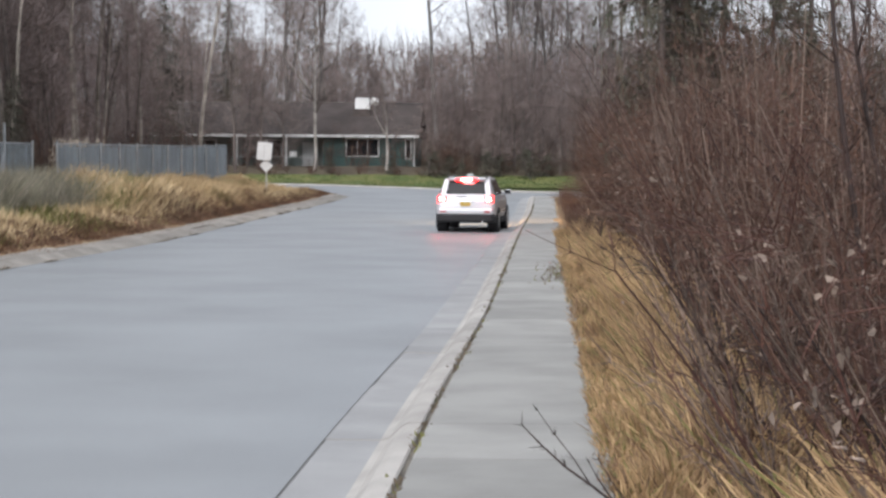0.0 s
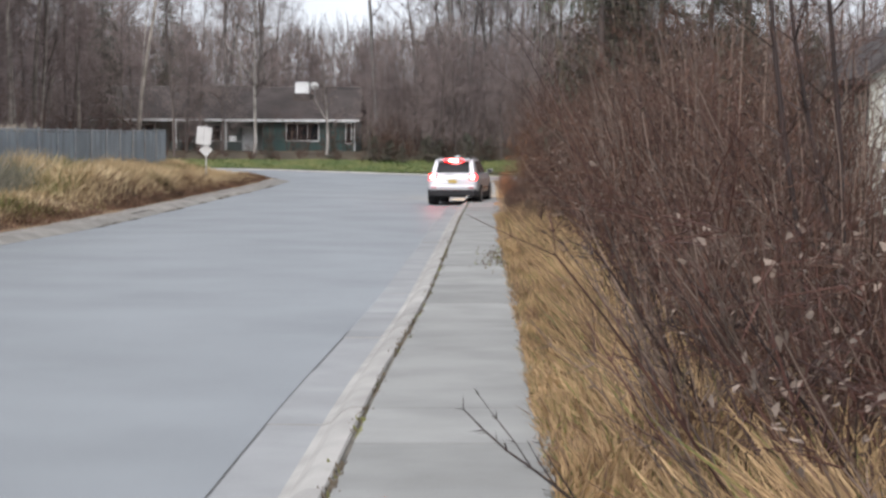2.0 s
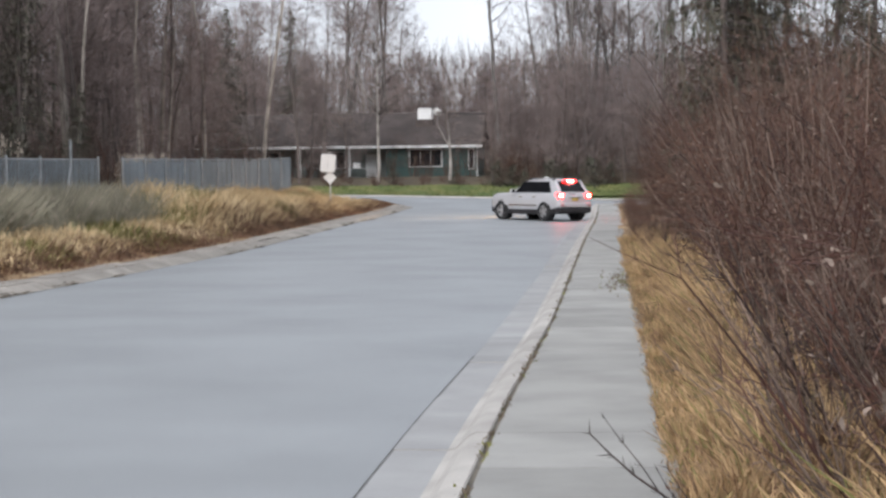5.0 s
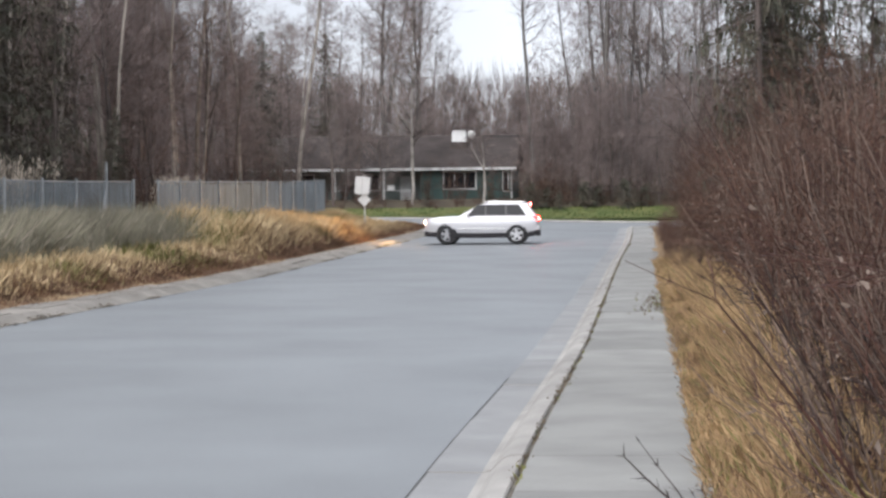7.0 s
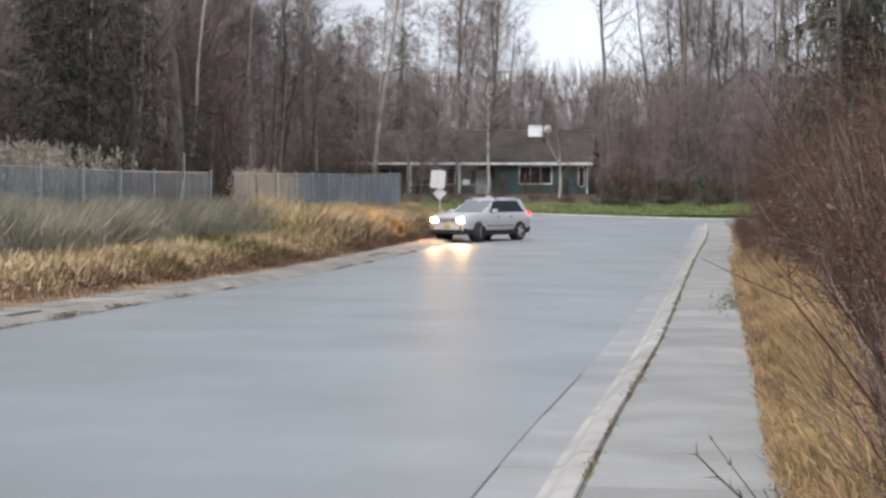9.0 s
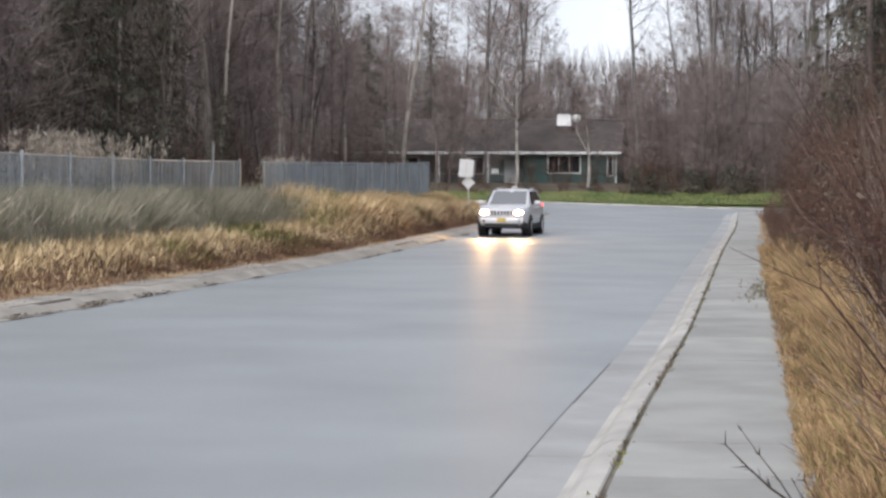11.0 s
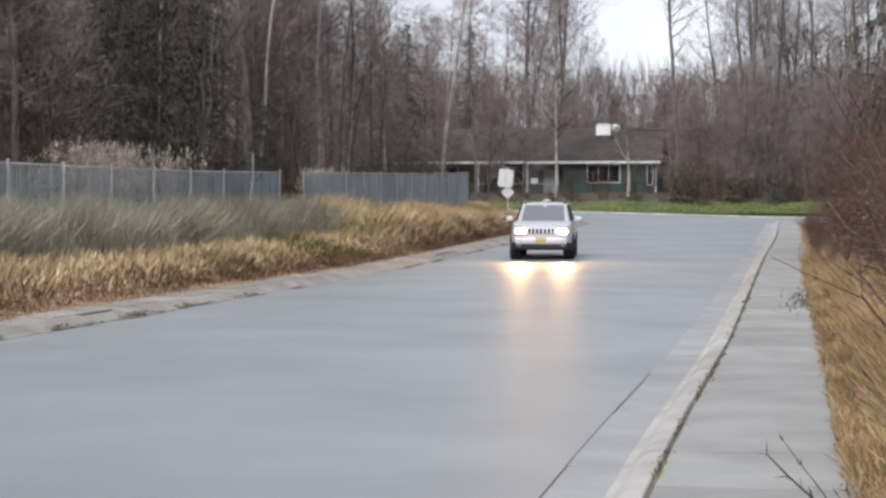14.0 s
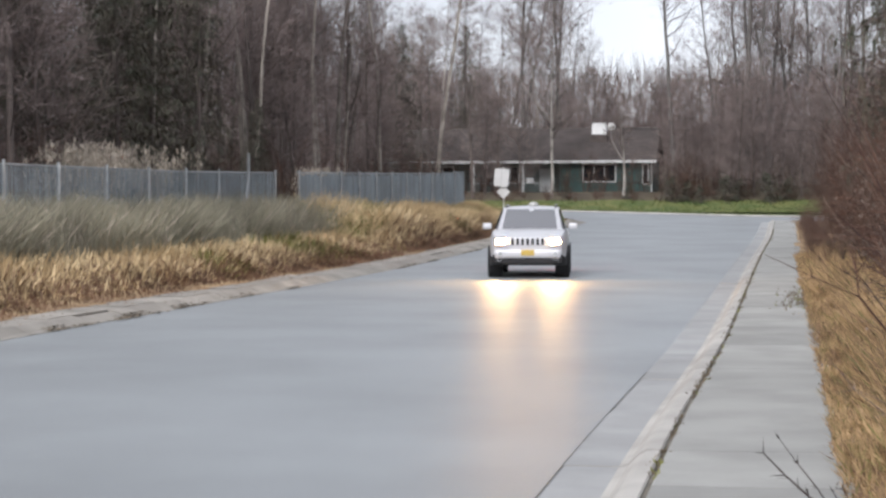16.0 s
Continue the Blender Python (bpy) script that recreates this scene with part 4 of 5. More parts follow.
def window(parent, x0, x1, z0, z1, y, mullions=1, frame_w=0.11, name="window"):
    w = part(name, boxed(x0, x1, y - 0.02, y + 0.03, z0, z1), M["pane"], parent, "dark glass window")
    f = bmesh.new()
    box(f, x0 - frame_w, x0, y - 0.06, y + 0.05, z0 - frame_w, z1 + frame_w)
    box(f, x1, x1 + frame_w, y - 0.06, y + 0.05, z0 - frame_w, z1 + frame_w)
    box(f, x0, x1, y - 0.06, y + 0.05, z1, z1 + frame_w)
    box(f, x0, x1, y - 0.06, y + 0.05, z0 - frame_w, z0)
    part("frame", f, M["trim"], w, "white painted frame")
    for k in range(mullions):
        xm = x0 + (x1 - x0) * (k + 1) / (mullions + 1)
        part("mullion", boxed(xm - 0.03, xm + 0.03, y - 0.045, y, z0, z1), M["trim"], w)
    return w


def build_house():
    house = thing("house", "single-storey teal house with a dark brown roof and white trim", "house", pose(0, 0, 0))
    x0, x1, y0, y1, z0, z1 = -33.5, -10.35, 145.0, 154.0, 2.2, 4.82
    xp = -17.5
    part("wall", boxed(xp, x1, y0, y0 + 0.2, z0, z1), M["siding"], house, "teal board siding")
    part("wall", boxed(x1 - 0.2, x1 - 0.003, y0 + 0.2, y1, z0, z1), M["siding"], house)
    part("wall", boxed(x0, xp - 0.003, y0 + 2.0, y0 + 2.2, z0, z1), M["siding_pale"], house, "shaded grey-green porch wall")
    part("wall", boxed(xp - 0.2, xp - 0.006, y0 + 0.01, y0 + 1.99, z0, z1), M["siding"], house)
    part("wall", boxed(x0, x0 + 0.2, y0 + 2.2, y1, z0, z1), M["siding_pale"], house)
    part("wall", boxed(x0 + 0.21, x1 - 0.21, y1 - 0.2, y1, z0, z1), M["siding"], house)
    # siding boards stand a little proud
    for k in range(15):
        z = z0 + 0.1 + k * 0.17
        part("board", boxed(xp + 0.01, x1 - 0.02, y0 - 0.018, y0 - 0.002, z, z + 0.15), M["siding"], house)
    part("foundation", boxed(x0, x1, y0 - 0.03, y0 + 0.1, 1.8, z0 + 0.08), M["concrete"], house)
    # roof: two slopes with thickness, eaves and gable overhang
    zr, yr = 7.62, 149.6
    for sgn in (0, 1):
        bm = bmesh.new()
        ye = y0 - 0.75 if sgn == 0 else 2 * yr - y0 + 0.75
        pts = [(x0 - 0.5, ye, z1 + 0.02), (x1 + 0.45, ye, z1 + 0.02), (x1 + 0.45, yr, zr), (x0 - 0.5, yr, zr)]
        f = bm.faces.new([bm.verts.new(p) for p in pts])
        e = bmesh.ops.extrude_face_region(bm, geom=[f])
        bmesh.ops.translate(bm, verts=[v for v in e["geom"] if isinstance(v, bmesh.types.BMVert)], vec=(0, 0, 0.16))
        bmesh.ops.recalc_face_normals(bm, faces=bm.faces)
        rf = part("roof", bm, M["roof"], house, "dark brown shingle roof")
        if sgn == 0:
            for k in range(18):
                u = k / 18
                y, z = ye + (yr - ye) * u, z1 + 0.02 + (zr - z1 - 0.02) * u + 0.16
                part("shingle_course", boxed(x0 - 0.5, x1 + 0.45, y, y + 0.28, z + 0.02, z + 0.045, m=None), M["roof"], rf)
    part("fascia", boxed(x0 - 0.5, x1 + 0.45, y0 - 0.80, y0 - 0.752, z1 - 0.05, z1 + 0.16), M["trim"], house, "white painted fascia board")
    part("gutter_pipe", boxed(x1 - 0.03, x1 + 0.07, y0 - 0.1, y0 - 0.022, z0, z1 - 0.05), M["trim"], house, "white corner board")
    bm = bmesh.new()
    f = bm.faces.new([bm.verts.new(p) for p in ((x1 - 0.01, y0, z1), (x1 - 0.01, 2 * yr - y0, z1), (x1 - 0.01, yr, zr - 0.1))])
    part("gable", bm, M["bark"], house, "dark gable end")
    window(house, -15.75, -13.25, 3.32, 4.62, y0, 2)
    window(house, -10.98, -10.62, 3.1, 4.62, y0, 0, 0.08)
    window(house, -22.6, -21.4, 3.3, 4.5, y0 + 2.0, 1)
    window(house, -28.6, -26.8, 3.3, 4.5, y0 + 2.0, 1)
    door = part("door", boxed(-19.6, -18.7, y0 + 1.93, y0 + 1.99, z0 + 0.15, z0 + 2.2), M["trim"], house, "pale front door")
    part("door_handle", boxed(-18.83, -18.78, y0 + 1.86, y0 + 1.93, z0 + 1.1, z0 + 1.2), M["steel"], door)
    for x in (-20.6, -24.6, -29.0):
        part("porch_post", boxed(x - 0.07, x + 0.07, y0 - 0.55, y0 - 0.41, z0, z1 - 0.06), M["trim"], house, "white porch post")
    part("porch_deck", boxed(x0, xp - 0.21, y0 - 0.7, y0 + 1.98, 1.9, z0 + 0.12), M["wood"], house)
    ch = part("chimney", boxed(-15.35, -14.2, 147.3, 148.4, 6.0, 7.98, 0.04), M["sign"], house, "white painted chimney box")
    part("chimney_cap", boxed(-15.28, -14.27, 147.24, 148.46, 7.984, 8.08, 0.03), M["sign"], ch)
    part("chimney_base", boxed(-15.5, -14.1, 147.2, 148.5, 6.0, 7.15), M["bark"], ch, "dark flashing")
    bm = bmesh.new()
    bmesh.ops.create_uvsphere(bm, u_segments=16, v_segments=8, radius=0.34, matrix=pose(-13.75, 147.4, 7.75) @ Matrix.Diagonal((1, 0.35, 1, 1)))
    dish = part("satellite_dish", bm, M["sign_back"], house, "grey round dish", True)
    part("mast", rod(bmesh.new(), (-13.75, 147.45, 6.4), (-13.75, 147.45, 7.7), 0.03, 0.03, 6), M["steel"], dish)
    part("porch_box", boxed(-20.3, -19.75, 144.3, 144.6, 3.2, 3.6, 0.02), M["sign"], house, "white box on the porch rail")
    part("porch_rail", boxed(-24.5, -18.0, 144.45, 144.5, 3.15, 3.2), M["trim"], house)


def build_neighbour():
    house = thing("house", "pale cream house half hidden behind the thicket", "house", pose(0, 0, 0))
    x0, x1, y0, y1, z0, z1 = 9.75, 18.5, 46.0, 55.0, 0.2, 3.9
    part("wall", boxed(x0, x1, y0, y0 + 0.2, z0, z1), M["cream"], house, "cream lap siding")
    part("wall", boxed(x0, x0 + 0.2, y0 + 0.2, y1, z0, z1), M["cream"], house)
    part("wall", boxed(x1 - 0.2, x1, y0 + 0.2, y1, z0, z1), M["cream"], house)
    part("wall", boxed(x0 + 0.2, x1 - 0.2, y1 - 0.2, y1, z0, z1), M["cream"], house)
    for k in range(20):
        part("board", boxed(x0 - 0.015, x1, y0 - 0.016, y0 - 0.002, z0 + 0.1 + k * 0.19, z0 + 0.27 + k * 0.19), M["cream"], house)
    window(house, 10.15, 11.1, 3.0, 3.7, y0, 1, 0.09)
    window(house, 10.15, 11.1, 1.0, 2.0, y0, 1, 0.09)
    for sgn in (0, 1):
        bm = bmesh.new()
        xa = x0 - 0.35 if sgn == 0 else x1 + 0.35
        xm = (x0 + x1) / 2
        f = bm.faces.new([bm.verts.new(p) for p in ((xa, y0 - 0.4, z1 - 0.1), (xm, y0 - 0.4, z1 + 3.2), (xm, y1 + 0.4, z1 + 3.2), (xa, y1 + 0.4, z1 - 0.1))])
        e = bmesh.ops.extrude_face_region(bm, geom=[f])
        bmesh.ops.translate(bm, verts=[v for v in e["geom"] if isinstance(v, bmesh.types.BMVert)], vec=(0, 0, 0.15))
        bmesh.ops.recalc_face_normals(bm, faces=bm.faces)
        part("roof", bm, M["roof"], house)
    bm = bmesh.new()
    f = bm.faces.new([bm.verts.new(p) for p in ((x0, y0 + 0.05, z1), (x1, y0 + 0.05, z1), ((x0 + x1) / 2, y0 + 0.05, z1 + 3.2))])
    part("gable", bm, M["cream"], house)


def build_cable():
    c = bpy.data.curves.new("overhead_cable", "CURVE")
    c.dimensions = "3D"
    c.bevel_depth = 0.03
    sp = c.splines.new("POLY")
    n = 16
    sp.points.add(n)
    for k in range(n + 1):
        u = k / n
        sp.points[k].co = (-14.0 + 34 * u, 148.0 - 10 * u, 7.75 - 1.4 * 4 * u * (1 - u) * 0.5 + 0.3 * u, 1)
    c.materials.append(M["cladding"])
    tagged(new("overhead_cable", c), "thin dark overhead cable running from the house", "cable")


# ---- vehicles ----
def loft(stations, name, material, parent, label="", bevel=0.0):
    """A closed skin over cross-sections [(y, [(x, z), ...])], mirrored to both sides."""
    bm = bmesh.new()
    rings = []
    for y, half in stations:
        ring = [bm.verts.new((x, y, z)) for x, z in half] + [bm.verts.new((-x, y, z)) for x, z in reversed(half)]
        rings.append(ring)
    n = len(rings[0])
    for a, b in zip(rings, rings[1:]):
        for i in range(n):
            bm.faces.new((a[i], a[(i + 1) % n], b[(i + 1) % n], b[i]))
    bm.faces.new(rings[0][::-1])
    bm.faces.new(rings[-1])
    bmesh.ops.recalc_face_normals(bm, faces=bm.faces)
    ob = part(name, bm, material, parent, label, True)
    ob.data.set_sharp_from_angle(angle=radians(32))
    return ob


def bil(c, u, v, out):
    """A point in the four-cornered face c, pushed out of it."""
    a, b, d, e = [Vector(p) for p in c]
    n = (b - a).cross(e - a).normalized()
    return (a * (1 - u) + b * u) * (1 - v) + (e * (1 - u) + d * u) * v + n * out


def panel(c, u0, u1, v0, v1, out=0.008, thick=0.012, skew=(0, 0)):
    bm = bmesh.new()
    front = [bm.verts.new(bil(c, u, v, out)) for u, v in ((u0, v0), (u1, v0), (u1 - skew[1], v1), (u0 + skew[0], v1))]
    back = [bm.verts.new(bil(c, u, v, out - thick)) for u, v in ((u0, v0), (u1, v0), (u1 - skew[1], v1), (u0 + skew[0], v1))]
    bm.faces.new(front)
    for i in range(4):
        j = (i + 1) % 4
        bm.faces.new((front[j], front[i], back[i], back[j]))
    return bm


def wheel(parent, x, y, r, w):
    side = 1 if x > 0 else -1
    hub = tagged(new("wheel"), "")
    hub.parent = parent
    hub.matrix_basis = pose(x, y, r)
    bm = bmesh.new()
    prof = ((r * 0.66, -w / 2), (r * 0.93, -w / 2), (r, -w * 0.36), (r, w * 0.36), (r * 0.93, w / 2), (r * 0.66, w / 2))
    seg = 28
    rings = [[bm.verts.new((xx, rr * math.cos(6.2832 * k / seg), rr * math.sin(6.2832 * k / seg))) for rr, xx in prof] for k in range(seg)]
    for k in range(seg):
        a, b = rings[k], rings[(k + 1) % seg]
        for i in range(len(prof)):
            j = (i + 1) % len(prof)
            bm.faces.new((a[i], a[j], b[j], b[i]))
    bmesh.ops.recalc_face_normals(bm, faces=bm.faces)
    part("tyre", bm, M["tyre"], hub, "", True)
    bm = bmesh.new()
    xo = side * w * 0.36
    bmesh.ops.create_cone(bm, cap_ends=True, segments=24, radius1=r * 0.67, radius2=r * 0.67, depth=w * 0.5, matrix=pose(0, 0, 0, 0, 90, 0))
    part("barrel", bm, M["cladding"], hub)
    bm = bmesh.new()
    for k in range(5):
        box(bm, -0.02, 0.02, -0.055, 0.055, 0.03, r * 0.64, 0.0, pose(xo, 0, 0) @ pose(0, 0, 0, 72 * k, 0, 0))
    bmesh.ops.create_cone(bm, cap_ends=True, segments=14, radius1=0.075, radius2=0.06, depth=0.05, matrix=pose(xo, 0, 0, 0, 90, 0))
    rim = [[bm.verts.new((xo + dx, rr * math.cos(6.2832 * k / seg), rr * math.sin(6.2832 * k / seg))) for rr, dx in ((r * 0.60, -0.02), (r * 0.60, 0.02), (r * 0.68, 0.025), (r * 0.68, -0.02))] for k in range(seg)]
    for k in range(seg):
        a, b = rim[k], rim[(k + 1) % seg]
        for i in range(4):
            j = (i + 1) % 4
            bm.faces.new((a[i], a[j], b[j], b[i]))
    bmesh.ops.recalc_face_normals(bm, faces=bm.faces)
    part("rim", bm, M["alloy"], hub, "silver five-spoke alloy rim")
    return hub


def section(w, zb, zt, tuck=0.94, shoulder=0.93):
    """Half of a body's cross-section from the belly to the bonnet or belt."""
    h = zt - zb
    return [(0.02, zb), (w * tuck * 0.97, zb), (w * tuck, zb + 0.05), (w * 0.985, zb + h * 0.30), (w, zb + h * 0.55), (w * 0.985, zb + h * 0.80), (w * shoulder, zt - 0.02), (w * (shoulder - 0.06), zt), (0.02, zt + 0.015)]


def vehicle(name, label, spec):
    """A car: lofted body and cabin with its glass, lamps, wheels and trim. Forward is +y."""
    car = thing(name, label, "car")
    p = M[spec["paint"]]
    w, axle, r = spec["w"], spec["axle"], spec["r"]
    body = loft([(y, section(w * k, zb, zt)) for y, k, zb, zt in spec["body"]], "body", p, car)
    loft([(y, [(0.02, zb - 0.03), (w * k * 0.985, zb - 0.03), (w * k * 1.008, zb + 0.02), (w * k * 1.008, zb + spec["skirt"]), (w * k * 0.9, zb + spec["skirt"] + 0.01), (0.02, zb + spec["skirt"] + 0.01)]) for y, k, zb, zt in spec["body"]],
         "lower_cladding", M["cladding"], car, "dark plastic lower cladding")
    # cabin
    yf0, yf1, yr1, yr0, belt, roof, wb, wt = spec["cabin"]
    cab = loft([(yr0, [(0.02, belt - 0.03), (wb * 0.95, belt - 0.03), (wb * 0.93, belt), (wb * 0.9, belt + 0.012), (0.02, belt + 0.014)]),
                (yr1 - 0.02, [(0.02, belt - 0.03), (wb, belt - 0.03), (wb, belt), (wt, roof - 0.055), (0.02, roof - 0.03)]),
                (yr1 + 0.35, [(0.02, belt - 0.03), (wb, belt - 0.03), (wb, belt), (wt, roof - 0.02), (0.02, roof + 0.015)]),
                ((yf1 + yr1) / 2, [(0.02, belt - 0.03), (wb, belt - 0.03), (wb, belt), (wt, roof - 0.01), (0.02, roof + 0.03)]),
                (yf1 - 0.2, [(0.02, belt - 0.03), (wb, belt - 0.03), (wb, belt), (wt, roof - 0.03), (0.02, roof + 0.005)]),
                (yf1, [(0.02, belt - 0.03), (wb, belt - 0.03), (wb, belt), (wt, roof - 0.07), (0.02, roof - 0.035)]),
                (yf0, [(0.02, belt - 0.03), (wb * 0.96, belt - 0.03), (wb * 0.94, belt - 0.01), (wb * 0.9, belt), (0.02, belt + 0.01)])], "cabin", p, car)
    # glass
    glass = M["tint"]
    screen = ((wb * 0.9, yf0, belt + 0.0), (-wb * 0.9, yf0, belt + 0.0), (-wt, yf1, roof - 0.06), (wt, yf1, roof - 0.06))
    part("windscreen", panel(screen, 0.07, 0.93, 0.06, 0.95, 0.02, 0.02), M["screen"], car, "reflecting windscreen with pale glare in its colour")
    back = ((-wb * 0.9, yr0, belt + 0.01), (wb * 0.9, yr0, belt + 0.01), (wt, yr1, roof - 0.05), (-wt, yr1, roof - 0.05))
    part("rear_window", panel(back, 0.1, 0.9, 0.10, 0.84, 0.02, 0.02), glass, car, "tinted rear window")
    for sx in (1, -1):
        c = ((sx * wb, yf0, belt), (sx * wb, yr0, belt), (sx * wt, yr0, roof - 0.03), (sx * wt, yf0, roof - 0.03))
        c = c if sx < 0 else (c[1], c[0], c[3], c[2])
        L = yf0 - yr0
        fr = lambda y: ((yf0 - y) / L) if sx < 0 else ((y - yr0) / L)
        ends = spec["windows"][0], spec["windows"][-1]
        u0, u1 = sorted((fr(ends[0][0] + 0.04), fr(ends[1][1] - 0.05)))
        sk = (ends[0][2] / L, ends[1][3] / L) if sx < 0 else (ends[1][3] / L, ends[0][2] / L)
        part("pillar_trim", panel(c, u0, u1, 0.05, 0.90, 0.008, 0.02, sk), M["black"], car, "black pillar trim")
        for ya, yb, sk_f, sk_r in spec["windows"]:
            u0, u1 = sorted((fr(ya), fr(yb)))
            sk = (sk_f / L, sk_r / L) if sx < 0 else (sk_r / L, sk_f / L)
            part("side_window", panel(c, u0, u1, 0.10, 0.86, 0.014, 0.02, sk), glass, car)
        # arches, handles, mirror
        for y in (axle, -axle):
            # solid disc: arch cladding, its dark middle standing in for the well's shadow
            bm = bmesh.new()
            bmesh.ops.create_cone(bm, cap_ends=True, segments=28, radius1=r * 1.09, radius2=r * 1.08, depth=0.30, matrix=pose(sx * (w - 0.165), y, r + 0.03, 0, 90 * sx, 0))
            part("wheel_arch", bm, M["cladding"], car)
        m = part("mirror", boxed(-0.11, 0.11, -0.06, 0.06, -0.075, 0.075, 0.035), p, car)
        m.matrix_basis = pose(sx * (wb + 0.19), yf0 - 0.45, belt + 0.09)
        part("mirror_glass", boxed(-0.09, 0.09, -0.066, -0.061, -0.058, 0.058), M["black"], m)
        for y in spec["handles"]:
            part("door_handle", boxed(sx * w * 0.985 - 0.02, sx * w * 0.985 + 0.02, y - 0.1, y + 0.1, belt - 0.17, belt - 0.13, 0.008), M["chrome"] if spec["rails"] else p, car)
        part("door_moulding", boxed(sx * (w + 0.002) - 0.012, sx * (w + 0.002) + 0.014, -axle + r * 1.25, axle - r * 1.25, 0.62, 0.67, 0.006), M["chrome"] if spec["rails"] else M["cladding"], car)
    wheels = [wheel(car, sx * (w - 0.095), y, r, 0.25) for y in (axle, -axle) for sx in (1, -1)]
    # lamps
    yF, yR = spec["body"][-1][0], spec["body"][0][0]
    for sx in (1, -1):
        hx, hz, hw, hh = spec["headlamp"]
        hl = part("headlight", boxed(sx * hx - hw, sx * hx + hw, yF - 0.22, yF - 0.012, hz - hh, hz + hh, 0.03), M["black"], car, "headlight housing")
        # a slightly domed lens that shines forwards; the added plate shades the near road
        bm = bmesh.new()
        ring = [bm.verts.new((sx * hx + hw * 0.84 * math.copysign(abs(math.cos(a)) ** 0.6, math.cos(a)), yF + 0.004, hz + hh * 0.84 * math.copysign(abs(math.sin(a)) ** 0.6, math.sin(a)))) for a in [6.2832 * k / 16 for k in range(16)]]
        mid = bm.verts.new((sx * hx, yF + 0.018, hz))
        for a, b in zip(ring, ring[1:] + ring[:1]):
            bm.faces.new((a, mid, b))
        bmesh.ops.recalc_face_normals(bm, faces=bm.faces)
        part("lamp", bm, M["head"] if spec["bright"] else M["head_far"], hl, "glowing warm headlamp")
        if spec["bright"]:
            part("lip", boxed(sx * hx - hw, sx * hx + hw, yF - 0.02, yF + 0.11, hz - hh * 0.92, hz - hh * 0.84), M["black"], hl, "added dark plate that cuts the beam below the lamp")
        tx, tz, tw, th = spec["tail"]
        lens = part("tail_light", boxed(sx * tx - tw, sx * tx + tw, yR - 0.012, yR + 0.20, tz - th, tz + th, 0.03), M["tail"], car, "lit red tail lamp")
        if spec["bright"]:
            part("lamp", boxed(sx * tx - tw * 0.5, sx * tx + tw * 0.5, yR - 0.022, yR - 0.008, tz - th * 0.5, tz + th * 0.5, 0.006), M["brake"], lens, "glaring brake lamp")
    part("number_plate", boxed(-0.16, 0.16, yR - 0.03, yR - 0.012, spec["plate"], spec["plate"] + 0.16, 0.006), M["plate"], car, "yellow plate")
    return car, wheels


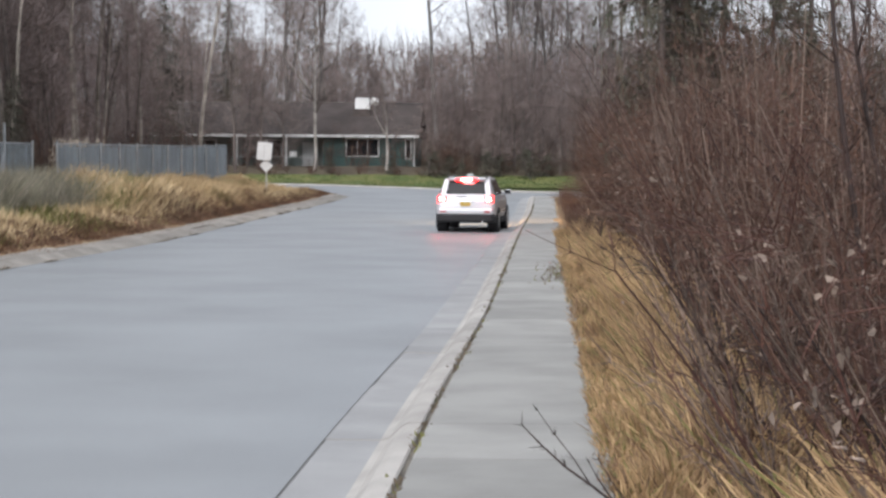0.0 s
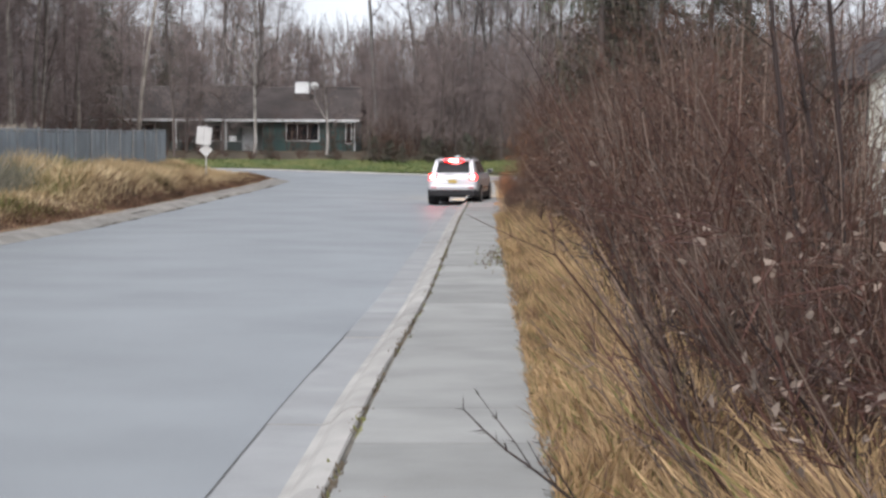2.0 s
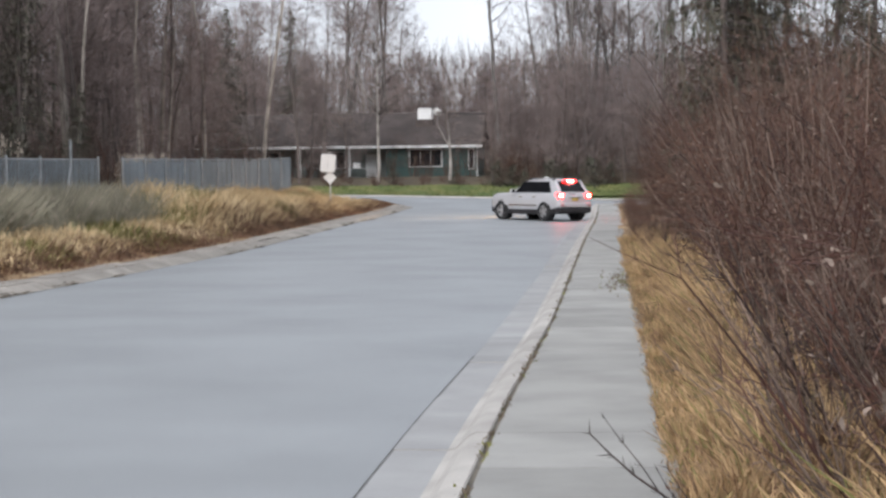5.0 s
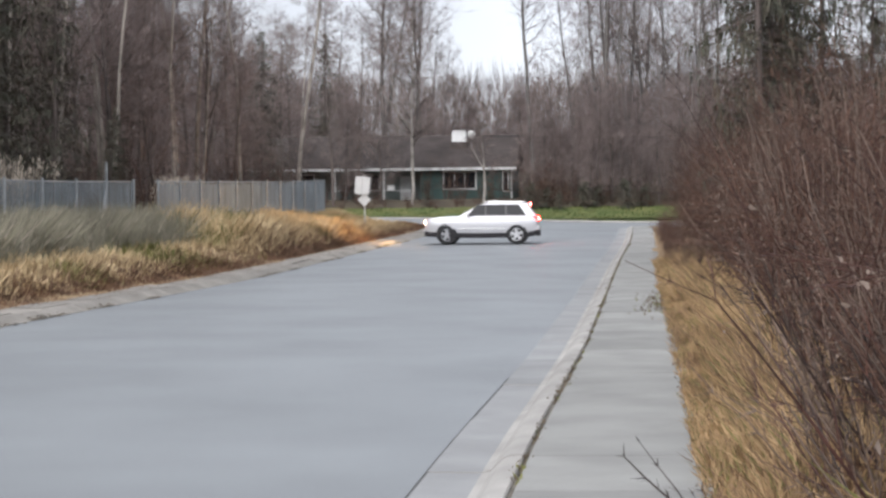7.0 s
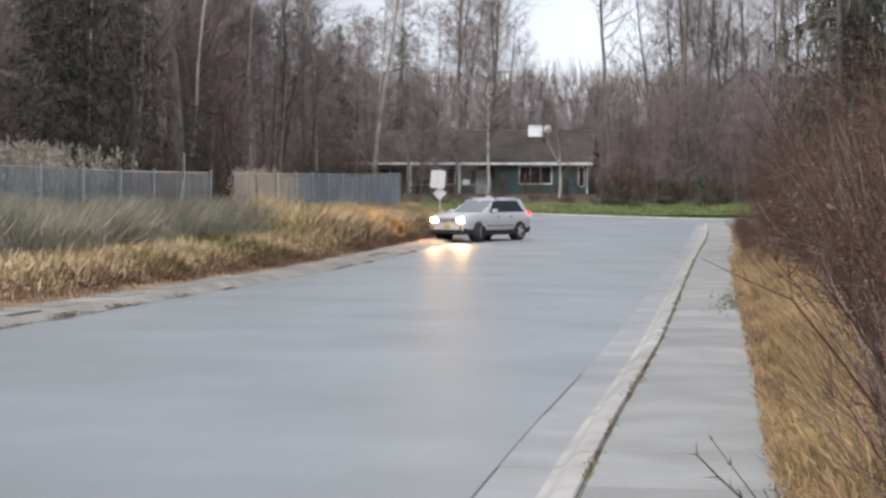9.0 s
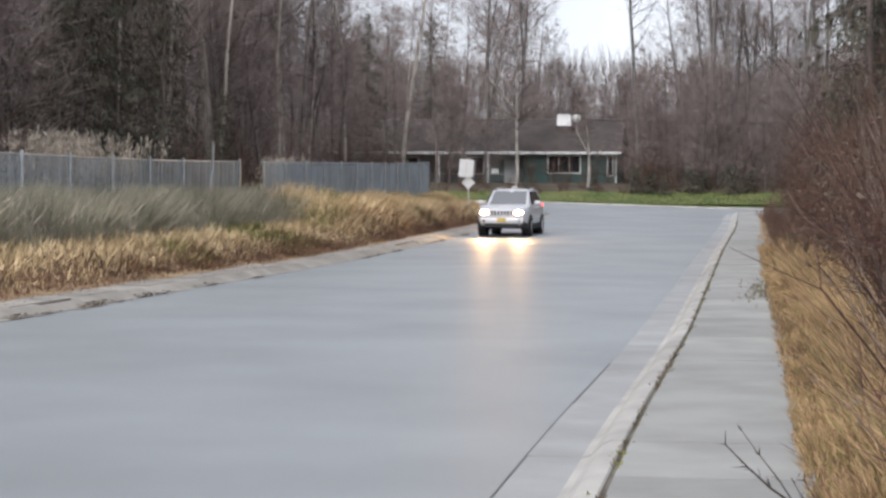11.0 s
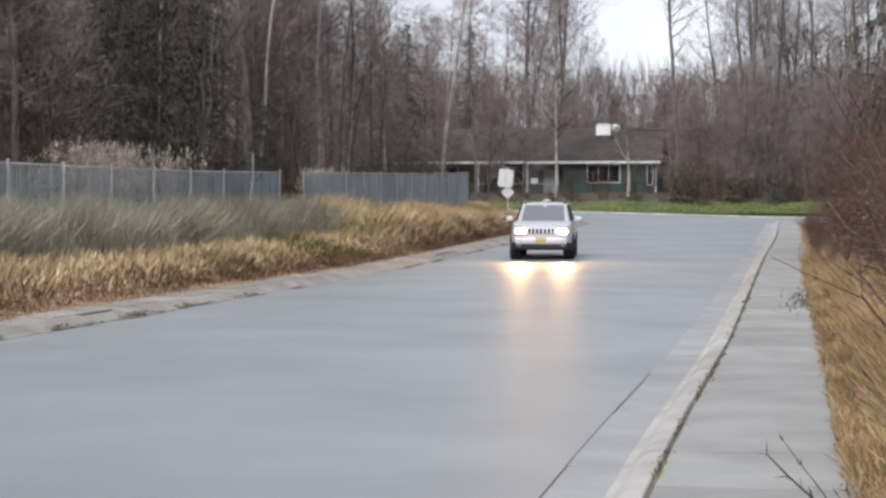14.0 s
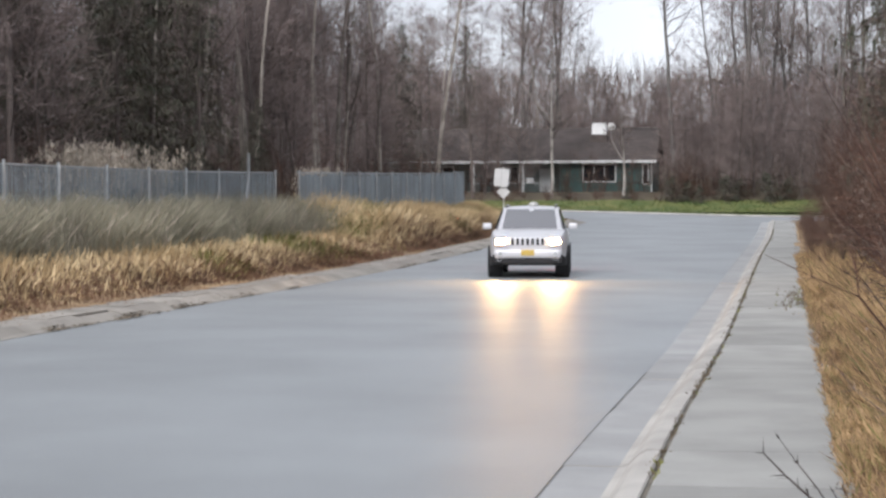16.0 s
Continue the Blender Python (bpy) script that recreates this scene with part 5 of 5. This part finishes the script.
def build_suv():
    spec = dict(paint="silver", w=0.965, axle=1.457, r=0.40, skirt=0.17, rails=True, bright=True,
                body=((-2.34, 0.86, 0.44, 1.02), (-2.28, 0.95, 0.40, 1.12), (-2.0, 0.99, 0.33, 1.18), (-1.0, 1.0, 0.30, 1.18), (0.0, 1.0, 0.29, 1.16), (0.85, 1.0, 0.30, 1.16), (1.15, 0.995, 0.31, 1.17),
                      (1.6, 0.985, 0.33, 1.155), (2.0, 0.96, 0.34, 1.12), (2.25, 0.91, 0.36, 1.05), (2.36, 0.84, 0.42, 0.97)),
                cabin=(1.0, 0.02, -1.86, -2.28, 1.15, 1.73, 0.885, 0.70),
                windows=((0.58, -0.14, 0.44, 0.0), (-0.20, -0.98, 0.0, 0.0), (-1.05, -1.82, 0.0, 0.32)),
                handles=(0.12, -0.80), headlamp=(0.64, 0.90, 0.15, 0.068), tail=(0.74, 1.06, 0.14, 0.10), plate=0.84)
    car, wheels = vehicle("sport_utility_car", "silver sport utility car with lit lamps turning round in the street", spec)
    for sx in (1, -1):
        rail = part("roof_rail", rod(bmesh.new(), (sx * 0.62, -1.75, 1.762), (sx * 0.62, -0.12, 1.762), 0.02, 0.02, 8), M["chrome"], car)
        for y in (-1.7, -0.18):
            part("rail_foot", boxed(sx * 0.62 - 0.025, sx * 0.62 + 0.025, y - 0.06, y + 0.06, 1.68, 1.757, 0.01), M["cladding"], rail)
    gr = part("grille", boxed(-0.44, 0.44, 2.33, 2.372, 0.80, 0.99, 0.02), M["silver"], car)
    for k in range(7):
        x = -0.36 + 0.12 * k
        part("slot", boxed(x - 0.032, x + 0.032, 2.36, 2.378, 0.815, 0.975, 0.012), M["black"], gr, "black grille slot")
    part("front_bumper", boxed(-0.80, 0.80, 2.22, 2.40, 0.50, 0.70, 0.05), M["silver"], car)
    part("air_intake", boxed(-0.62, 0.62, 2.30, 2.408, 0.36, 0.50, 0.03), M["cladding"], car)
    part("front_plate", boxed(-0.16, 0.16, 2.40, 2.412, 0.56, 0.70, 0.006), M["plate"], car, "yellow plate")
    part("rear_bumper", boxed(-0.86, 0.86, -2.42, -2.24, 0.58, 0.76, 0.05), M["silver"], car)
    part("bumper_cladding", boxed(-0.84, 0.84, -2.40, -2.22, 0.36, 0.575, 0.04), M["cladding"], car)
    part("liftgate_trim", boxed(-0.30, 0.30, -2.375, -2.34, 0.965, 1.0, 0.008), M["chrome"], car)
    part("spoiler", boxed(-0.62, 0.62, -2.0, -1.80, 1.655, 1.70, 0.015), M["silver"], car)
    high = part("brake_light", boxed(-0.34, 0.34, -2.015, -1.985, 1.625, 1.71, 0.015), M["tail"], car, "lit red high brake lamp")
    part("lamp", boxed(-0.17, 0.17, -2.03, -2.012, 1.64, 1.695, 0.008), M["brake"], high, "glaring lamp strip")
    part("exhaust", rod(bmesh.new(), (0.55, -2.44, 0.34), (0.55, -2.2, 0.34), 0.035, 0.035, 10), M["chrome"], car)
    part("wiper", boxed(-0.3, 0.05, -2.315, -2.29, 1.13, 1.145), M["black"], car)
    bm = bmesh.new()
    bmesh.ops.create_uvsphere(bm, u_segments=14, v_segments=7, radius=0.13, matrix=pose(-0.05, -0.5, 1.78) @ Matrix.Diagonal((1, 1.4, 0.5, 1)))
    part("roof_antenna", bm, M["sign_back"], car, "", True)
    for sx in (1, -1):
        bm = bmesh.new()
        bmesh.ops.create_cone(bm, cap_ends=True, segments=14, radius1=0.06, radius2=0.055, depth=0.03, matrix=pose(sx * 0.66, 2.40, 0.60, 90, 0, 0))
        part("fog_lamp", bm, M["chrome"], car)
        part("reflector", boxed(sx * 0.70 - 0.1, sx * 0.70 + 0.1, -2.43, -2.41, 0.64, 0.69, 0.008), M["red"], car, "red reflector")
    car.scale = (0.95, 0.95, 0.95)
    return car, wheels


def build_passing_cars():
    red = dict(paint="red", w=0.90, axle=1.38, r=0.33, skirt=0.10, rails=False, bright=False,
               body=((-2.32, 0.84, 0.36, 0.94), (-2.2, 0.95, 0.30, 1.03), (-1.4, 1.0, 0.24, 1.04), (0, 1.0, 0.22, 1.0), (1.0, 1.0, 0.23, 0.97), (1.7, 0.98, 0.25, 0.89), (2.2, 0.90, 0.28, 0.78), (2.36, 0.80, 0.34, 0.68)),
               cabin=(1.2, 0.2, -1.2, -2.05, 0.99, 1.50, 0.82, 0.60), windows=((0.6, -0.15, 0.45, 0.0), (-0.25, -1.3, 0.0, 0.4)),
               handles=(-0.1,), headlamp=(0.60, 0.62, 0.18, 0.06), tail=(0.62, 0.82, 0.18, 0.06), plate=0.55)
    a, _ = vehicle("saloon_car", "bright red low saloon car driving along the through road", red)
    a.scale = (1.08, 1.08, 1.08)
    wagon = dict(paint="white", w=0.90, axle=1.36, r=0.33, skirt=0.12, rails=False, bright=False,
                 body=((-2.36, 0.86, 0.38, 0.90), (-2.25, 0.96, 0.32, 0.98), (-1.4, 1.0, 0.25, 0.98), (0, 1.0, 0.24, 0.95), (1.0, 1.0, 0.25, 0.93), (1.7, 0.98, 0.27, 0.87), (2.2, 0.91, 0.30, 0.77), (2.36, 0.82, 0.36, 0.66)),
                 cabin=(1.15, 0.35, -1.95, -2.28, 0.94, 1.46, 0.83, 0.64), windows=((0.62, 0.0, 0.4, 0.0), (-0.08, -0.85, 0.0, 0.0), (-0.95, -1.8, 0.0, 0.25)),
                 handles=(0.1, -0.75), headlamp=(0.62, 0.66, 0.18, 0.07), tail=(0.68, 0.85, 0.12, 0.10), plate=0.6)
    b, _ = vehicle("estate_car", "white estate car with a roof box on the through road", wagon)
    bx = loft([(y, [(0.02, z0), (wd * 0.9, z0), (wd, z0 + 0.12), (wd * 0.85, z1), (0.02, z1 + 0.02)]) for y, wd, z0, z1 in ((-1.5, 0.30, 1.62, 1.78), (-1.35, 0.40, 1.58, 1.90), (-0.2, 0.42, 1.57, 1.94), (0.55, 0.36, 1.58, 1.84), (0.8, 0.2, 1.63, 1.72))], "roof_box", M["white"], b, "white roof box")
    for y in (-1.0, 0.2):
        part("roof_bar", boxed(-0.62, 0.62, y - 0.03, y + 0.03, 1.50, 1.56, 0.01), M["cladding"], b)
    return a, b


# ---- build ----
build_ground()
build_road()
build_house()
build_neighbour()
build_sign()
build_cable()
suv, suv_wheels = build_suv()
red_car, white_car = build_passing_cars()
build_fence()
build_plants()
build_grass()
build_pavements()

DRIVE = [(0, -2.15, 56.3, -4), (0.5, -1.80, 58.2, -5), (1, -1.45, 60.7, -5.8), (1.5, -1.10, 63.6, -6.8), (2, -0.82, 65.8, -6.5), (2.5, -0.65, 67.8, -4),
         (3, -0.62, 69.6, 1.5), (3.5, -0.80, 71.3, 11), (4, -1.15, 72.4, 19), (4.3, -1.50, 72.8, 24), (4.5, -1.82, 73.05, 29), (4.7, -2.15, 73.25, 33),
         (5.4, -3.50, 73.9, 52), (6.1, -4.85, 73.2, 74), (6.8, -6.00, 72.2, 89), (7, -6.28, 72.0, 91), (7.5, -7.16, 71.7, 98), (8, -8.05, 71.2, 117), (8.5, -8.70, 70.7, 138),
         (9, -9.10, 69.9, 153), (9.5, -9.30, 69.2, 164), (9.7, -9.20, 68.5, 169), (10.4, -8.75, 66.4, 176), (11.1, -8.30, 64.4, 179), (12, -7.90, 62.0, 181), (12.5, -7.65, 60.4, 182), (13, -7.50, 58.5, 183),
         (13.5, -7.35, 56.5, 184), (14, -7.20, 54.2, 185), (14.5, -7.03, 51.8, 185), (15, -6.75, 48.8, 185.5), (15.5, -6.38, 46.0, 186), (16, -5.97, 43.2, 186)]


def motions():
    rows = []
    for t, x, y, h in DRIVE:
        slope = math.degrees(math.atan((road_z(x, y + 1) - road_z(x, y - 1)) / 2))
        rows.append((t, pose(x, y, road_z(x, y) + 0.02 * (1 - ((x + 5.7) / 4.6) ** 2), slope * math.cos(radians(h)), -slope * math.sin(radians(h)) * -1, h)))
    walk(suv, rows)
    # rolling wheels
    dist, spin = 0.0, [(0.0, 0.0, 0.0)]
    for (t0, x0, y0, h0), (t1, x1, y1, h1) in zip(DRIVE, DRIVE[1:]):
        step = math.hypot(x1 - x0, y1 - y0)
        steer = max(-20, min(20, (h1 - h0) / max(0.3, step) * 2.9 * 0.8))
        n = max(1, math.ceil(step / 0.38 / 1.3))
        for k in range(1, n + 1):
            spin.append((t0 + (t1 - t0) * k / n, dist + step * k / n, steer))
        dist += step
    for hub in suv_wheels:
        at = hub.location.copy()
        front = at.y > 0
        walk(hub, [(t, pose(at.x, at.y, at.z, 0, 0, s if front else 0) @ pose(0, 0, 0, -math.degrees(d / 0.38), 0, 0)) for t, d, s in spin])
    walk(red_car, [(t, pose(-16.75 + 20.3 * (t - 0.4), 121.0, 0.963, 0, 0, -90)) for t in (0, 4, 8, 12, 16)])
    walk(white_car, [(t, pose(-17.5 + 22.0 * (t - 3.9), 124.6, 0.895, 0, 0, -90)) for t in (0, 4, 8, 12, 16)])


motions()
